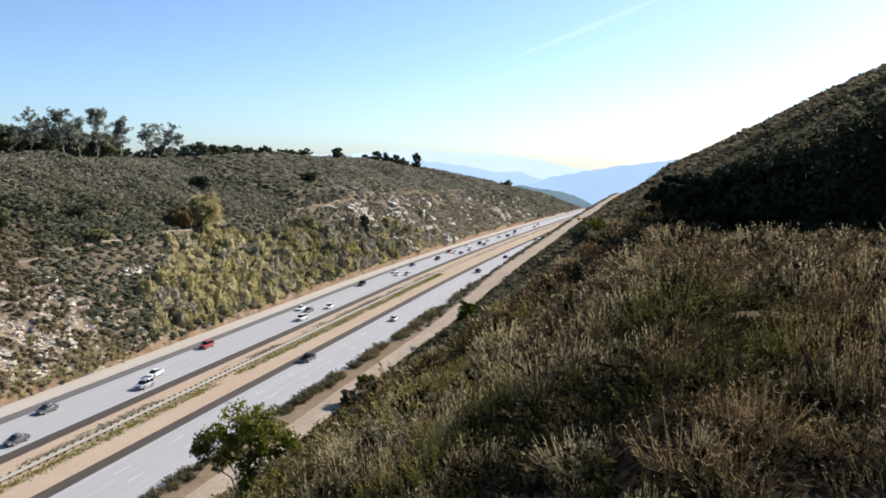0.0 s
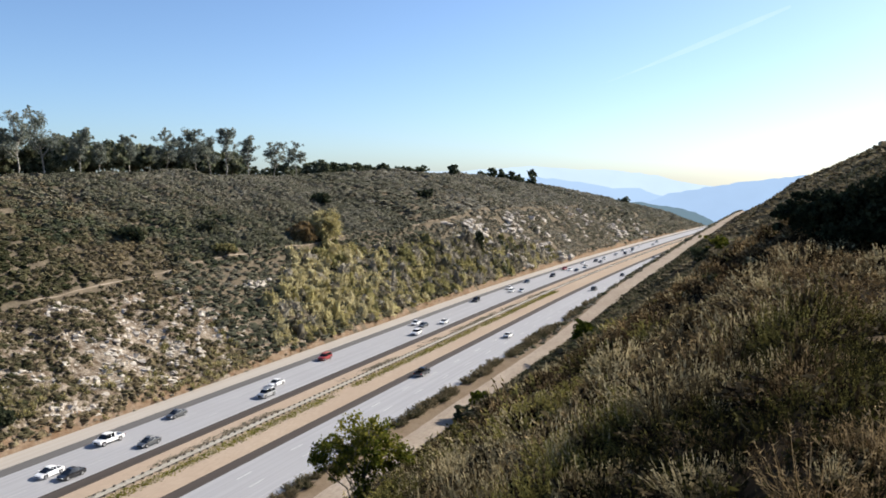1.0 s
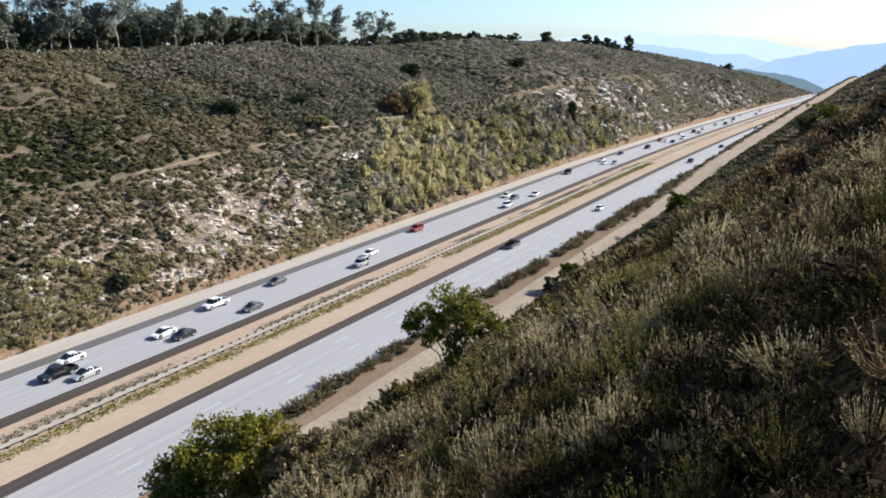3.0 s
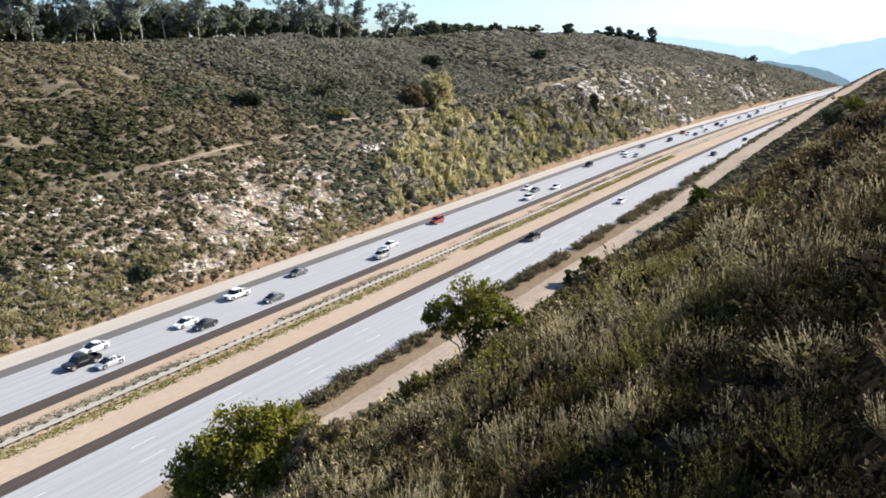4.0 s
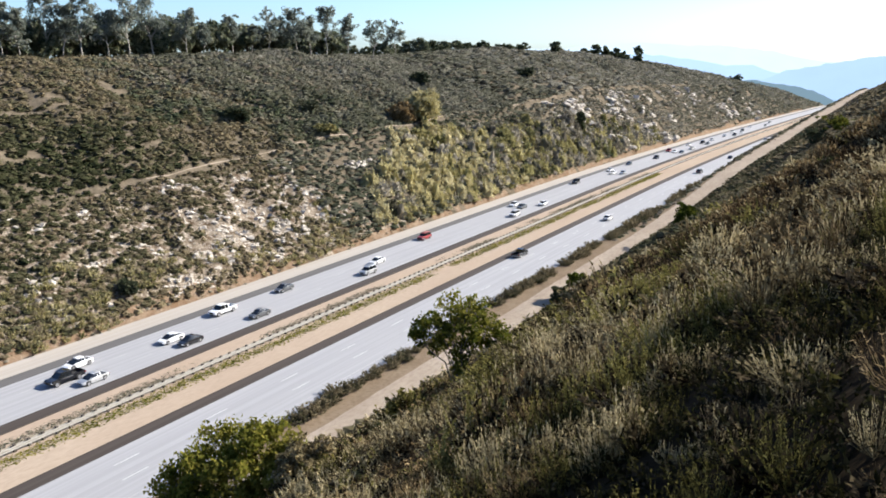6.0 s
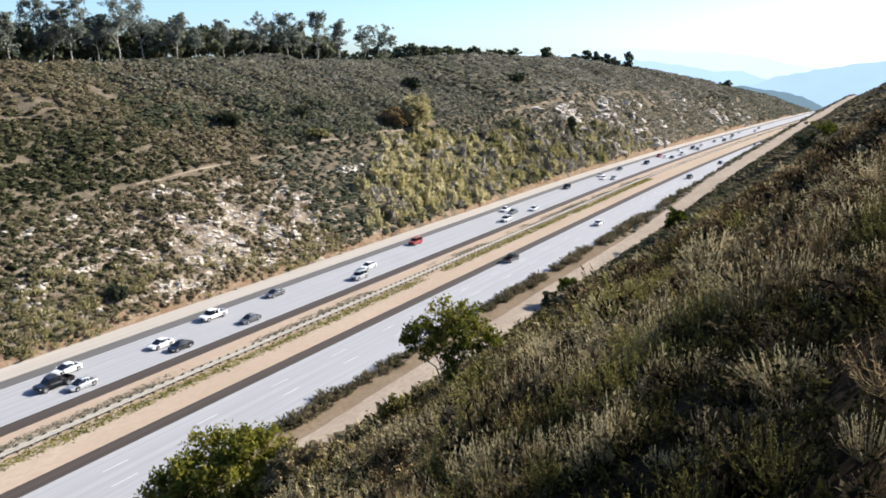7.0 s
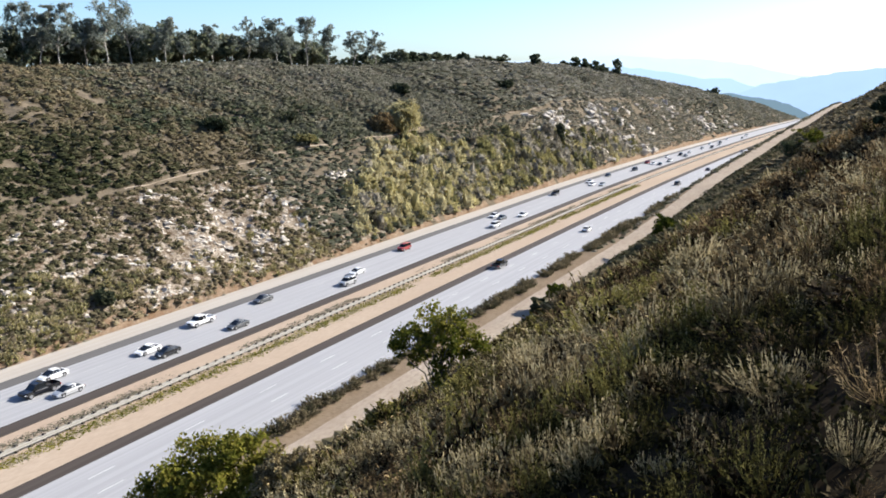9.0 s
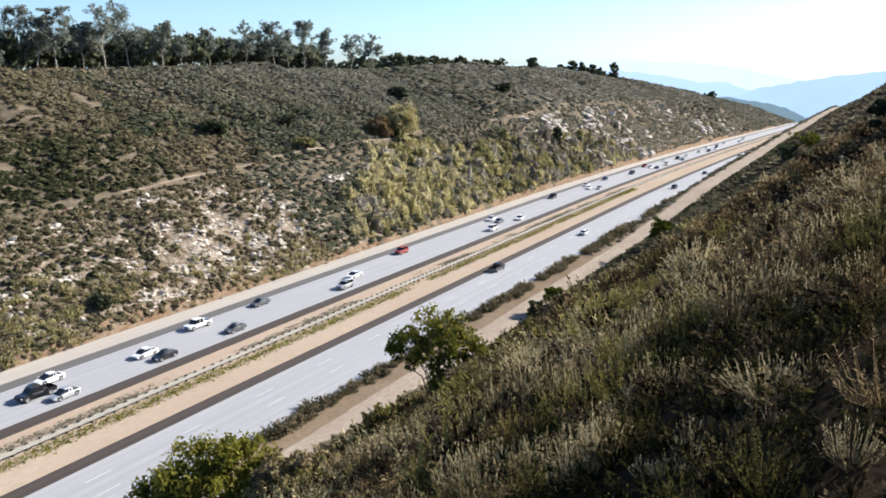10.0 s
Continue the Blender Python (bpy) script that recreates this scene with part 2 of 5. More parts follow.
strip("pavement", TOE, -113.4, 0.0, M_GUTTER, "pale concrete gutter shoulder along the cutting's foot", "pavement")
strip("road", -113.4, -110.5, 0.004, M_ASPH_OLD, "worn grey asphalt outer shoulder of the freeway")
road_w = strip("road", -110.5, -98.6, 0.008, M_CONC, "pale grey concrete carriageway with three lanes")
strip("road", -98.6, -95.9, 0.004, M_ASPH, "dark asphalt inner shoulder beside the sandy median")
strip("road", -82.4, -79.9, 0.004, M_ASPH, "dark asphalt inner shoulder beside the sandy median")
road_e = strip("road", -79.9, -67.2, 0.008, M_CONC, "pale grey concrete carriageway with dashed lane lines")


# ---- vegetation: materials and plant forms ----
def leaf_mat(name, stops, spread=0.5, glow=0.25, rough=0.9):
    """Foliage whose colour follows the plant's tone, varied leaf by leaf, letting some sun through."""
    m, t, out = nodes_of(name)
    at = t.nodes.new("ShaderNodeAttribute")
    at.attribute_name = "tone"
    ge = t.nodes.new("ShaderNodeNewGeometry")
    ma = t.nodes.new("ShaderNodeMath")
    ma.operation = 'MULTIPLY_ADD'
    t.links.new(ge.outputs["Random Per Island"], ma.inputs[0])
    ma.inputs[1].default_value = spread
    t.links.new(at.outputs["Fac"], ma.inputs[2])
    sb = t.nodes.new("ShaderNodeMath")
    sb.operation = 'SUBTRACT'
    t.links.new(ma.outputs[0], sb.inputs[0])
    sb.inputs[1].default_value = spread / 2
    col = ramp(t, sb.outputs[0], stops)
    p = t.nodes.new("ShaderNodeBsdfPrincipled")
    t.links.new(col, p.inputs["Base Color"])
    p.inputs["Roughness"].default_value = rough
    p.inputs["Specular IOR Level"].default_value = 0.04
    tr = t.nodes.new("ShaderNodeBsdfTranslucent")
    t.links.new(col, tr.inputs["Color"])
    mx = t.nodes.new("ShaderNodeMixShader")
    mx.inputs[0].default_value = glow
    t.links.new(p.outputs[0], mx.inputs[1])
    t.links.new(tr.outputs[0], mx.inputs[2])
    t.links.new(mx.outputs[0], out.inputs["Surface"])
    return m


# tone 0 dark green, 0.3 olive, 0.55 grey-brown, 0.8 straw
M_SCRUB = leaf_mat("scrub_leaves", [(0.0, (0.046, 0.058, 0.032)), (0.16, (0.082, 0.092, 0.054)), (0.36, (0.130, 0.122, 0.078)), (0.58, (0.195, 0.172, 0.126)),
                                    (0.8, (0.285, 0.255, 0.195)), (1.0, (0.37, 0.335, 0.265))], 0.24, 0.3)
M_YELLOW = leaf_mat("yellow_green_leaves", [(0.0, (0.090, 0.100, 0.046)), (0.35, (0.215, 0.200, 0.086)), (0.65, (0.370, 0.325, 0.145)),
                                            (1.0, (0.48, 0.425, 0.25))], 0.36, 0.42)
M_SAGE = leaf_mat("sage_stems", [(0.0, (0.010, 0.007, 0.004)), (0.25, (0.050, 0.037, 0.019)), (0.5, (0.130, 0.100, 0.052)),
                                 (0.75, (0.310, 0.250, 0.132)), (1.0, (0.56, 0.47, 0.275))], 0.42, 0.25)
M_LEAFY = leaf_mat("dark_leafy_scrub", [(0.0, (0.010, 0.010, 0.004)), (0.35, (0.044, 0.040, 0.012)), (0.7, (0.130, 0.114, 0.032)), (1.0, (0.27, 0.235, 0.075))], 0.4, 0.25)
M_BANK = leaf_mat("bank_scrub", [(0.0, (0.034, 0.040, 0.018)), (0.3, (0.096, 0.090, 0.049)), (0.55, (0.158, 0.128, 0.080)),
                                 (0.8, (0.235, 0.190, 0.110)), (1.0, (0.31, 0.26, 0.165))], 0.25, 0.3)
M_RUST = leaf_mat("rust_brush", [(0.0, (0.024, 0.014, 0.007)), (0.5, (0.150, 0.102, 0.048)), (1.0, (0.45, 0.325, 0.170))], 0.55, 0.25)
M_TREE = leaf_mat("tree_leaves", [(0.0, (0.012, 0.018, 0.009)), (0.3, (0.050, 0.065, 0.038)), (0.45, (0.080, 0.098, 0.060)), (0.7, (0.17, 0.18, 0.11)),
                                  (1.0, (0.28, 0.28, 0.19))], 0.5, 0.35)
# grey-green leaves, paled further to stand in for distance haze
M_HAZE_SCRUB = leaf_mat("haze_paled_scrub", [(0.0, (0.052, 0.060, 0.038)), (0.3, (0.115, 0.114, 0.078)), (0.6, (0.188, 0.176, 0.132)), (1.0, (0.31, 0.29, 0.235))], 0.26, 0.3)
# grey-green leaves, lightened and blued for the haze over the ridge
M_EUC = leaf_mat("eucalyptus_leaves", [(0.0, (0.040, 0.052, 0.042)), (0.4, (0.105, 0.125, 0.100)), (0.7, (0.180, 0.200, 0.165)), (1.0, (0.29, 0.305, 0.255))], 0.5, 0.4)
# the gully's deep shade is put into this leaf colour
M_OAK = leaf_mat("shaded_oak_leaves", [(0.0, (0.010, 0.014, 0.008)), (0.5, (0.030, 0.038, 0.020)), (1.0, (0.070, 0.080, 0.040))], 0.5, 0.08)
M_GREEN = leaf_mat("bright_leaves", [(0.0, (0.024, 0.040, 0.006)), (0.5, (0.096, 0.108, 0.016)), (1.0, (0.250, 0.222, 0.044))], 0.6, 0.4)

RNG = np.random.default_rng(7)


def tri_cloud(centres, size, rng, up=0.25):
    """One leaf-like triangle at each centre, turned at random."""
    n = len(centres)
    a = rng.normal(size=(n, 3))
    a[:, 2] += up
    a /= np.linalg.norm(a, axis=1, keepdims=True)
    b = np.cross(a, rng.normal(size=(n, 3)))
    b /= np.linalg.norm(b, axis=1, keepdims=True) + 1e-9
    s = np.asarray(size) * rng.uniform(0.6, 1.3, n)
    v = np.empty((n, 3, 3))
    v[:, 0] = centres + a * s[:, None] * 0.75
    v[:, 1] = centres - a * s[:, None] * 0.45 + b * s[:, None] * 0.5
    v[:, 2] = centres - a * s[:, None] * 0.45 - b * s[:, None] * 0.5
    return v.reshape(-1, 3), np.arange(3 * n).reshape(-1, 3)


def dome_shrub(n, size, rng, flat=0.8, rings=3, around=6, ragged=0.26):
    """A dense bush of unit radius: a lumpy core of closed foliage with loose leaves standing out of it."""
    V, F = [], []
    cr = 0.76
    for r in range(rings):
        p = (r + 0.0) / rings * np.pi / 2
        for i in range(around):
            a = 2 * np.pi * (i + 0.5 * (r % 2)) / around
            k = cr * (1 + rng.uniform(-ragged, ragged * 1.4))
            V.append((np.cos(a) * np.cos(p) * k, np.sin(a) * np.cos(p) * k, np.sin(p) * k * rng.uniform(0.75, 1.2) - 0.06))
    V.append((rng.normal(0, 0.12), rng.normal(0, 0.12), cr * rng.uniform(0.8, 1.1)))
    for r in range(rings - 1):
        for i in range(around):
            a, b = r * around + i, r * around + (i + 1) % around
            F += [(a, b, b + around), (a, b + around, a + around)]
    for i in range(around):
        F.append(((rings - 1) * around + i, (rings - 1) * around + (i + 1) % around, rings * around))
    V = np.array(V)
    d = rng.normal(size=(n, 3))
    d /= np.linalg.norm(d, axis=1, keepdims=True)
    d[:, 2] = np.abs(d[:, 2]) - 0.08
    c = d * rng.uniform(0.55, 1.18, n)[:, None]
    v, f = tri_cloud(c, size, rng)
    V, F = np.concatenate([V, v]), np.concatenate([np.array(F), f + len(V)])
    V[:, 2] *= flat
    return V, F


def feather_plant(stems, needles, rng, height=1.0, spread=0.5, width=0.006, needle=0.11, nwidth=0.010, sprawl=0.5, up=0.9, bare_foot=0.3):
    """Sagebrush: dark woody stems from one root, feathered above with fine pale needles that point up and out."""
    V, F = [], []
    az = rng.uniform(0, 2 * np.pi, stems)
    out_r = spread * np.sqrt(rng.uniform(0.02, 1, stems))
    h = height * rng.uniform(0.5, 1.1, stems) * (1 - 0.45 * (out_r / spread) ** 2)
    ring = np.stack([np.cos(az), np.sin(az), 0 * az], 1)
    root = ring * (out_r * (1 - sprawl))[:, None] * 0.6
    tip = ring * out_r[:, None] + rng.normal(size=(stems, 3)) * 0.06 * height
    tip[:, 2] = h
    mid = (root + tip) / 2 + ring * (out_r * 0.12)[:, None]
    mid[:, 2] = h * 0.42
    n0 = 0
    for p, q, w0, w1 in ((root, mid, width, width * .8), (mid, tip, width * .8, width * .3)):
        d = q - p
        side = np.cross(d, rng.normal(size=(stems, 3)))
        side /= np.linalg.norm(side, axis=1, keepdims=True) + 1e-9
        V.append(np.stack([p - side * w0, p + side * w0, q + side * w1, q - side * w1], 1).reshape(-1, 3))
        b = np.arange(stems)[:, None] * 4 + n0
        F += [b + (0, 1, 2), b + (0, 2, 3)]
        n0 += stems * 4
    n = stems * needles
    k = np.repeat(np.arange(stems), needles)
    f = rng.uniform(bare_foot, 1.0, n)
    low = f < 0.45
    s = np.where(low[:, None], root[k] + (mid[k] - root[k]) * (f / 0.45)[:, None], mid[k] + (tip[k] - mid[k]) * ((f - 0.45) / 0.55)[:, None])
    ax = (tip - root)[k]
    ax /= np.linalg.norm(ax, axis=1, keepdims=True)
    d = ax * up + rng.normal(size=(n, 3)) * 0.55
    d /= np.linalg.norm(d, axis=1, keepdims=True)
    side = np.cross(d, rng.normal(size=(n, 3)))
    side /= np.linalg.norm(side, axis=1, keepdims=True) + 1e-9
    L = (needle * rng.uniform(0.5, 1.4, n) * (1.15 - 0.5 * f))[:, None]
    V.append(np.stack([s - side * nwidth / 2, s + side * nwidth / 2, s + d * L], 1).reshape(-1, 3))
    F.append(np.arange(n * 3).reshape(-1, 3) + n0)
    # dark woody stems; needle tone falls towards the foot, painting in inner shade
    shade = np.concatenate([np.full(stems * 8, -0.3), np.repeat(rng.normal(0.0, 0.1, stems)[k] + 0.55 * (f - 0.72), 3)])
    return np.concatenate(V), np.concatenate(F), shade


def scatter(name, forms, pts, scale, tone, material, label, category="shrubs", seed=3, height=None):
    """Many plants grown as one mass: each a turned, scaled form with its own tone."""
    rng = np.random.default_rng(seed)
    pts, scale, tone = np.asarray(pts, float), np.asarray(scale, float), np.asarray(tone, float)
    which = rng.integers(0, len(forms), len(pts))
    VV, FF, TT, base = [], [], [], 0
    for k, (v, f, *own) in enumerate(forms):
        sel = np.nonzero(which == k)[0]
        if not len(sel):
            continue
        a = rng.uniform(0, 2 * np.pi, len(sel))
        c, s = np.cos(a)[:, None], np.sin(a)[:, None]
        sc = scale[sel][:, None]
        hz = sc if height is None else np.asarray(height, float)[sel][:, None]
        x = (v[None, :, 0] * c - v[None, :, 1] * s) * sc + pts[sel, 0:1]
        y = (v[None, :, 0] * s + v[None, :, 1] * c) * sc + pts[sel, 1:2]
        z = v[None, :, 2] * hz + pts[sel, 2:3]
        VV.append(np.stack([x, y, z], -1).reshape(-1, 3))
        FF.append((f[None] + (np.arange(len(sel)) * len(v))[:, None, None]).reshape(-1, 3) + base)
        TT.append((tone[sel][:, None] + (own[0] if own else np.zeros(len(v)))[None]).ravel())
        base += len(sel) * len(v)
    me = build_mesh(name, np.concatenate(VV), np.concatenate(FF))
    at = me.attributes.new("tone", 'FLOAT', 'POINT')
    at.data.foreach_set("value", np.concatenate(TT).astype(np.float32))
    me.materials.append(material)
    return tagged(new(name, me), label, category, kind="stuff")


def jittered(x0, x1, y0, y1, step, rng):
    """Points over a stretch of the plan, about one for each step square, unevenly set."""
    nx, ny = max(1, int((x1 - x0) / step)), max(1, int((y1 - y0) / step))
    gx, gy = np.meshgrid((np.arange(nx) + 0.5) / nx, (np.arange(ny) + 0.5) / ny)
    gx = x0 + (gx.ravel() + rng.uniform(-0.6, 0.6, nx * ny) / nx) * (x1 - x0)
    gy = y0 + (gy.ravel() + rng.uniform(-0.6, 0.6, nx * ny) / ny) * (y1 - y0)
    return gx, gy


def on_ground(x, y, sink=0.0):
    return np.stack([x, y, ground_z(x, y) - sink], 1)


# ---- the slope across the freeway ----
FORM_FINE = [dome_shrub(20, 0.34, RNG, flat=0.66, around=5, ragged=0.34) for _ in range(10)]
FORM_MED = [dome_shrub(16, 0.36, RNG, rings=2, flat=0.65, ragged=0.34) for _ in range(10)]
FORM_LOW = [dome_shrub(7, 0.42, RNG, rings=2, around=5, flat=0.5) for _ in range(8)]
FORM_CORE = [feather_plant(26, 9, RNG, 0.9, 0.95, 0.016, 0.24, 0.11, sprawl=0.75, up=0.5, bare_foot=0.05) for _ in range(6)]
FORM_TUFT = [dome_shrub(84, 0.25, RNG, flat=1.2, ragged=0.45) for _ in range(10)]


def path_x(y):
    """Line of the footpath along the bench."""
    return -150.4 + 0.7 * np.sin(np.asarray(y) / 17.0) + 0.3 * np.sin(np.asarray(y) / 6.3)


def bare(x, y):
    """Where the hillside lies bare: footpaths and washed patches."""
    path = np.exp(-((x - path_x(y)) / 0.62) ** 2) * (y > 95) * (y < 520)
    branch = np.abs(x + 186 + 7 * np.sin(y / 13.0) + 0.12 * (y - 110)) < 0.8
    patch = (fbm(x / 3.2, y / 8, 23, 3) > 0.74 - 0.34 * (1 - smooth(95, 150, y)) * smooth(-166, -176, x)) & (y < 200) & (x < -158)
    return (path > 0.35) | (branch & (y > 60) & (y < 135)) | patch


def left_scrub():
    rng = np.random.default_rng(21)
    x, y = jittered(-226, -149.0, 55, 330, 1.45, rng)
    keep = ~bare(x, y) & (rng.uniform(size=len(x)) < 0.95)
    x, y = x[keep], y[keep]
    f1, f2 = fbm(x / 26, y / 40, 3, 3), fbm(x / 6, y / 8, 9, 2)
    green = np.clip(0.35 * smooth(-0.4, 0.5, f1) + 0.8 * smooth(-194, -170, x + 12 * f1) * smooth(140, 185, y + 20 * f1), 0, 1)
    # last term lifts the tone with distance, haze put into the colour
    tone = 0.47 - 0.33 * smooth(-190, -160, x) * (1 - smooth(125, 175, y)) - 0.24 * green + 0.12 * f2 + rng.normal(0, 0.08, len(x)) + 0.20 * smooth(200, 310, y)
    size = rng.uniform(0.9, 1.75, len(x)) * (1 + 0.2 * green)
    warm = y + 30 * f1 + rng.normal(0, 12, len(x)) < 165
    # with distance more plants take the haze-paled leaves
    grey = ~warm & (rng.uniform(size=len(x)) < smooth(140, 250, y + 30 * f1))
    for q, forms, mat, sd in ((warm & (y < 190), FORM_FINE, M_BANK, 4), (~warm & ~grey & (y < 190), FORM_FINE, M_SCRUB, 14), (grey & (y < 190), FORM_FINE, M_HAZE_SCRUB, 24),
                              (~grey & (y >= 190), FORM_MED, M_SCRUB, 34), (grey & (y >= 190), FORM_MED, M_HAZE_SCRUB, 44)):
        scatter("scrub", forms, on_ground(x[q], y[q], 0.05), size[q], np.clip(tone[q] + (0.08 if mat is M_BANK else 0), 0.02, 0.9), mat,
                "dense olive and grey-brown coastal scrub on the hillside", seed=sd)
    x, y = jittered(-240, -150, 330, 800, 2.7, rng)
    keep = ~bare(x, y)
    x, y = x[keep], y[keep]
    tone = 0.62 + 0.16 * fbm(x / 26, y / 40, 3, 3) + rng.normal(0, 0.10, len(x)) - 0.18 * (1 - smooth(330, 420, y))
    scatter("scrub", FORM_LOW, on_ground(x, y, 0.1), rng.uniform(2.1, 3.3, len(x)), np.clip(tone, 0.02, 0.85), M_HAZE_SCRUB,
            "grey-green scrub on the far hillside, paled for haze", seed=5)


def cut_scrub():
    rng = np.random.default_rng(22)
    # rocky part: broken scrub with pale rock between
    x, y = jittered(-148.7, TOE - 1, 50, 172, 0.95, rng)
    gaps = fbm(x / 3.2, y / 4.5, 33, 3) + 0.35 * smooth(-146, -134, x) - 0.45 * smooth(-123, -119, x) - 0.6 * (1 - smooth(88, 124, y))
    keep = (gaps < 0.50) & (rng.uniform(size=len(x)) < 0.97)
    x, y = x[keep], y[keep]
    low = smooth(-132, -121, x)
    tone = 0.30 - 0.16 * (1 - smooth(85, 125, y)) + 0.16 * low + rng.normal(0, 0.13, len(x))
    scatter("scrub", FORM_FINE, on_ground(x, y, 0.08), rng.uniform(0.45, 1.3, len(x)), np.clip(tone + 0.13, 0.02, 0.9), M_BANK,
            "broken dark scrub between pale rocks on the cutting", seed=6)
    # dry grass and litter along the toe
    x, y = jittered(-122.5, TOE - 0.15, 50, 420, 1.0, rng)
    keep = rng.uniform(size=len(x)) < 0.55
    x, y = x[keep], y[keep]
    scatter("dry_grass", FORM_LOW, on_ground(x, y, 0.03), rng.uniform(0.25, 0.65, len(x)), np.clip(0.55 + rng.normal(0, 0.15, len(x)), 0.1, 1), M_SCRUB,
            "dry brown grass tufts along the foot of the cutting", "grass", seed=46)
    # green scrub on the cutting further along
    x, y = jittered(-148.7, TOE - 1.5, 165, 620, 1.6, rng)
    gaps = fbm(x / 9, y / 14, 37, 3)
    keep = (gaps < 0.78 + 0.3 * (y < 290)) & (rng.uniform(size=len(x)) < 0.92)
    x, y = x[keep], y[keep]
    tone = 0.60 + 0.16 * fbm(x / 12, y / 20, 41, 2) + rng.normal(0, 0.10, len(x)) - 0.38 * (1 - smooth(290, 370, y))
    scatter("scrub", FORM_LOW, on_ground(x, y, 0.1), rng.uniform(1.2, 2.1, len(x)), np.clip(tone, 0.02, 0.85), M_HAZE_SCRUB,
            "green scrub over the long cutting, paled for haze", seed=7)
    # tall yellow-green bushes, mixed with brown ones and pale plumes
    x, y = jittered(-151, TOE - 1.5, 168, 460, 1.8, rng)
    top = np.interp(y, [170, 180, 190, 209, 225, 236, 258, 313, 368, 420, 460], [-118, -122, -131, -139, -147, -147, -142, -140, -134, -127, -119])
    w = smooth(-4.5, 2.0, x - top + 3.0 * fbm(x / 6, y / 9, 59, 2))
    f = fbm(x / 6, y / 9, 55, 2)
    pick = rng.uniform(size=len(x))
    keep = (pick < w) & (f > -0.55)
    x, y, f = x[keep], y[keep], f[keep]
    s = 0.75 + 1.9 * rng.uniform(0, 1, len(x)) ** 2.2
    hgt = s * rng.uniform(0.8, 1.7, len(x))
    u = rng.uniform(size=len(x)) + 0.26 * smooth(235, 300, y) + 0.35 * np.clip(fbm(x / 7, y / 10, 58, 2), -0.6, 0.6)
    tone = 0.86 + 0.36 * fbm(x / 5, y / 7, 53, 2) + rng.normal(0, 0.12, len(x)) - 0.30 * smooth(228, 275, y)
    for q, mat, tn, lab, sd in ((u < 0.80, M_YELLOW, tone, "tall yellow-green bushes clothing the cutting", 8), ((u >= 0.80) & (u < 1.12), M_SCRUB, tone + 0.02, "brown and olive bushes among the yellow ones", 48),
                                (u >= 1.12, M_SCRUB, tone + 0.42, "pale plumed bushes near the top of the cutting", 49)):
        scatter("bushes", FORM_TUFT, on_ground(x[q], y[q], 0.1), s[q], np.clip(tn[q], 0, 1), mat, lab, "bushes", seed=sd, height=hgt[q])
    # yellow tufts low on the rocky part
    x, y = jittered(-131, TOE - 0.3, 50, 165, 1.35, rng)
    keep = (fbm(x / 6, y / 9, 57, 2) > -0.25) & (rng.uniform(size=len(x)) < 0.25 + 0.5 * smooth(-127, -121, x) + 0.5 * (1 - smooth(85, 120, y)))
    x, y = x[keep], y[keep]
    s = rng.uniform(0.7, 1.5, len(x))
    tufts = [feather_plant(16, 5, rng, 0.95, 0.95, 0.03, 0.36, 0.20, sprawl=0.6, up=1.0, bare_foot=0.1) for _ in range(6)]
    scatter("bushes", tufts, on_ground(x, y, 0.05), s, np.clip(0.74 + rng.normal(0, 0.18, len(x)), 0, 1), M_YELLOW,
            "yellowed tufts near the foot of the cutting", "bushes", seed=9, height=s * 1.1)


def far_hill_scrub():
    rng = np.random.default_rng(24)
    x, y = jittered(-250, TOE - 1, 620, 1250, 4.4, rng)
    ok = (y > 800) | (x > -150)
    x, y = x[ok], y[ok]
    tone = 0.50 + 0.12 * fbm(x / 40, y / 60, 3, 2) + rng.normal(0, 0.07, len(x))
    scatter("scrub", FORM_LOW, on_ground(x, y, 0.3), rng.uniform(3.0, 5.0, len(x)), np.clip(tone, 0.02, 0.85), M_HAZE_SCRUB,
            "grey-green scrub on the farthest hillside, paled for haze", seed=25)


left_scrub()
cut_scrub()
far_hill_scrub()


def median_weeds():
    rng = np.random.default_rng(27)
    tufts = [tri_cloud(rng.normal(size=(9, 3)) * (0.7, 0.9, 0.1) + (0, 0, 0.25), 0.55, rng) for _ in range(6)]
    for x0, x1, lim, tone, mat, lab, sd in ((-89.8, -87.6, -0.75, 0.72, M_GREEN, "patchy green weeds beside the median barrier", 33), (-93.8, -91.4, 0.05, 0.55, M_SCRUB, "dry brown weeds beside the median barrier", 34)):
        x, y = jittered(x0, x1, 40, 330, 0.38, rng)
        keep = (fbm(x / 1.6, y / 14, sd, 3) > lim) & (rng.uniform(size=len(x)) < 0.85)
        x, y = x[keep], y[keep]
        s = rng.uniform(0.28, 0.52, len(x)) * np.clip(1.25 - (x1 - x) / (x1 - x0) * 0.2, 0.9, 1.2)
        scatter("weeds", tufts, on_ground(x, y, 0.02), s, np.clip(tone + rng.normal(0, 0.2, len(x)), 0, 1), mat, lab, "weeds", seed=sd, height=s * 0.40)


median_weeds()


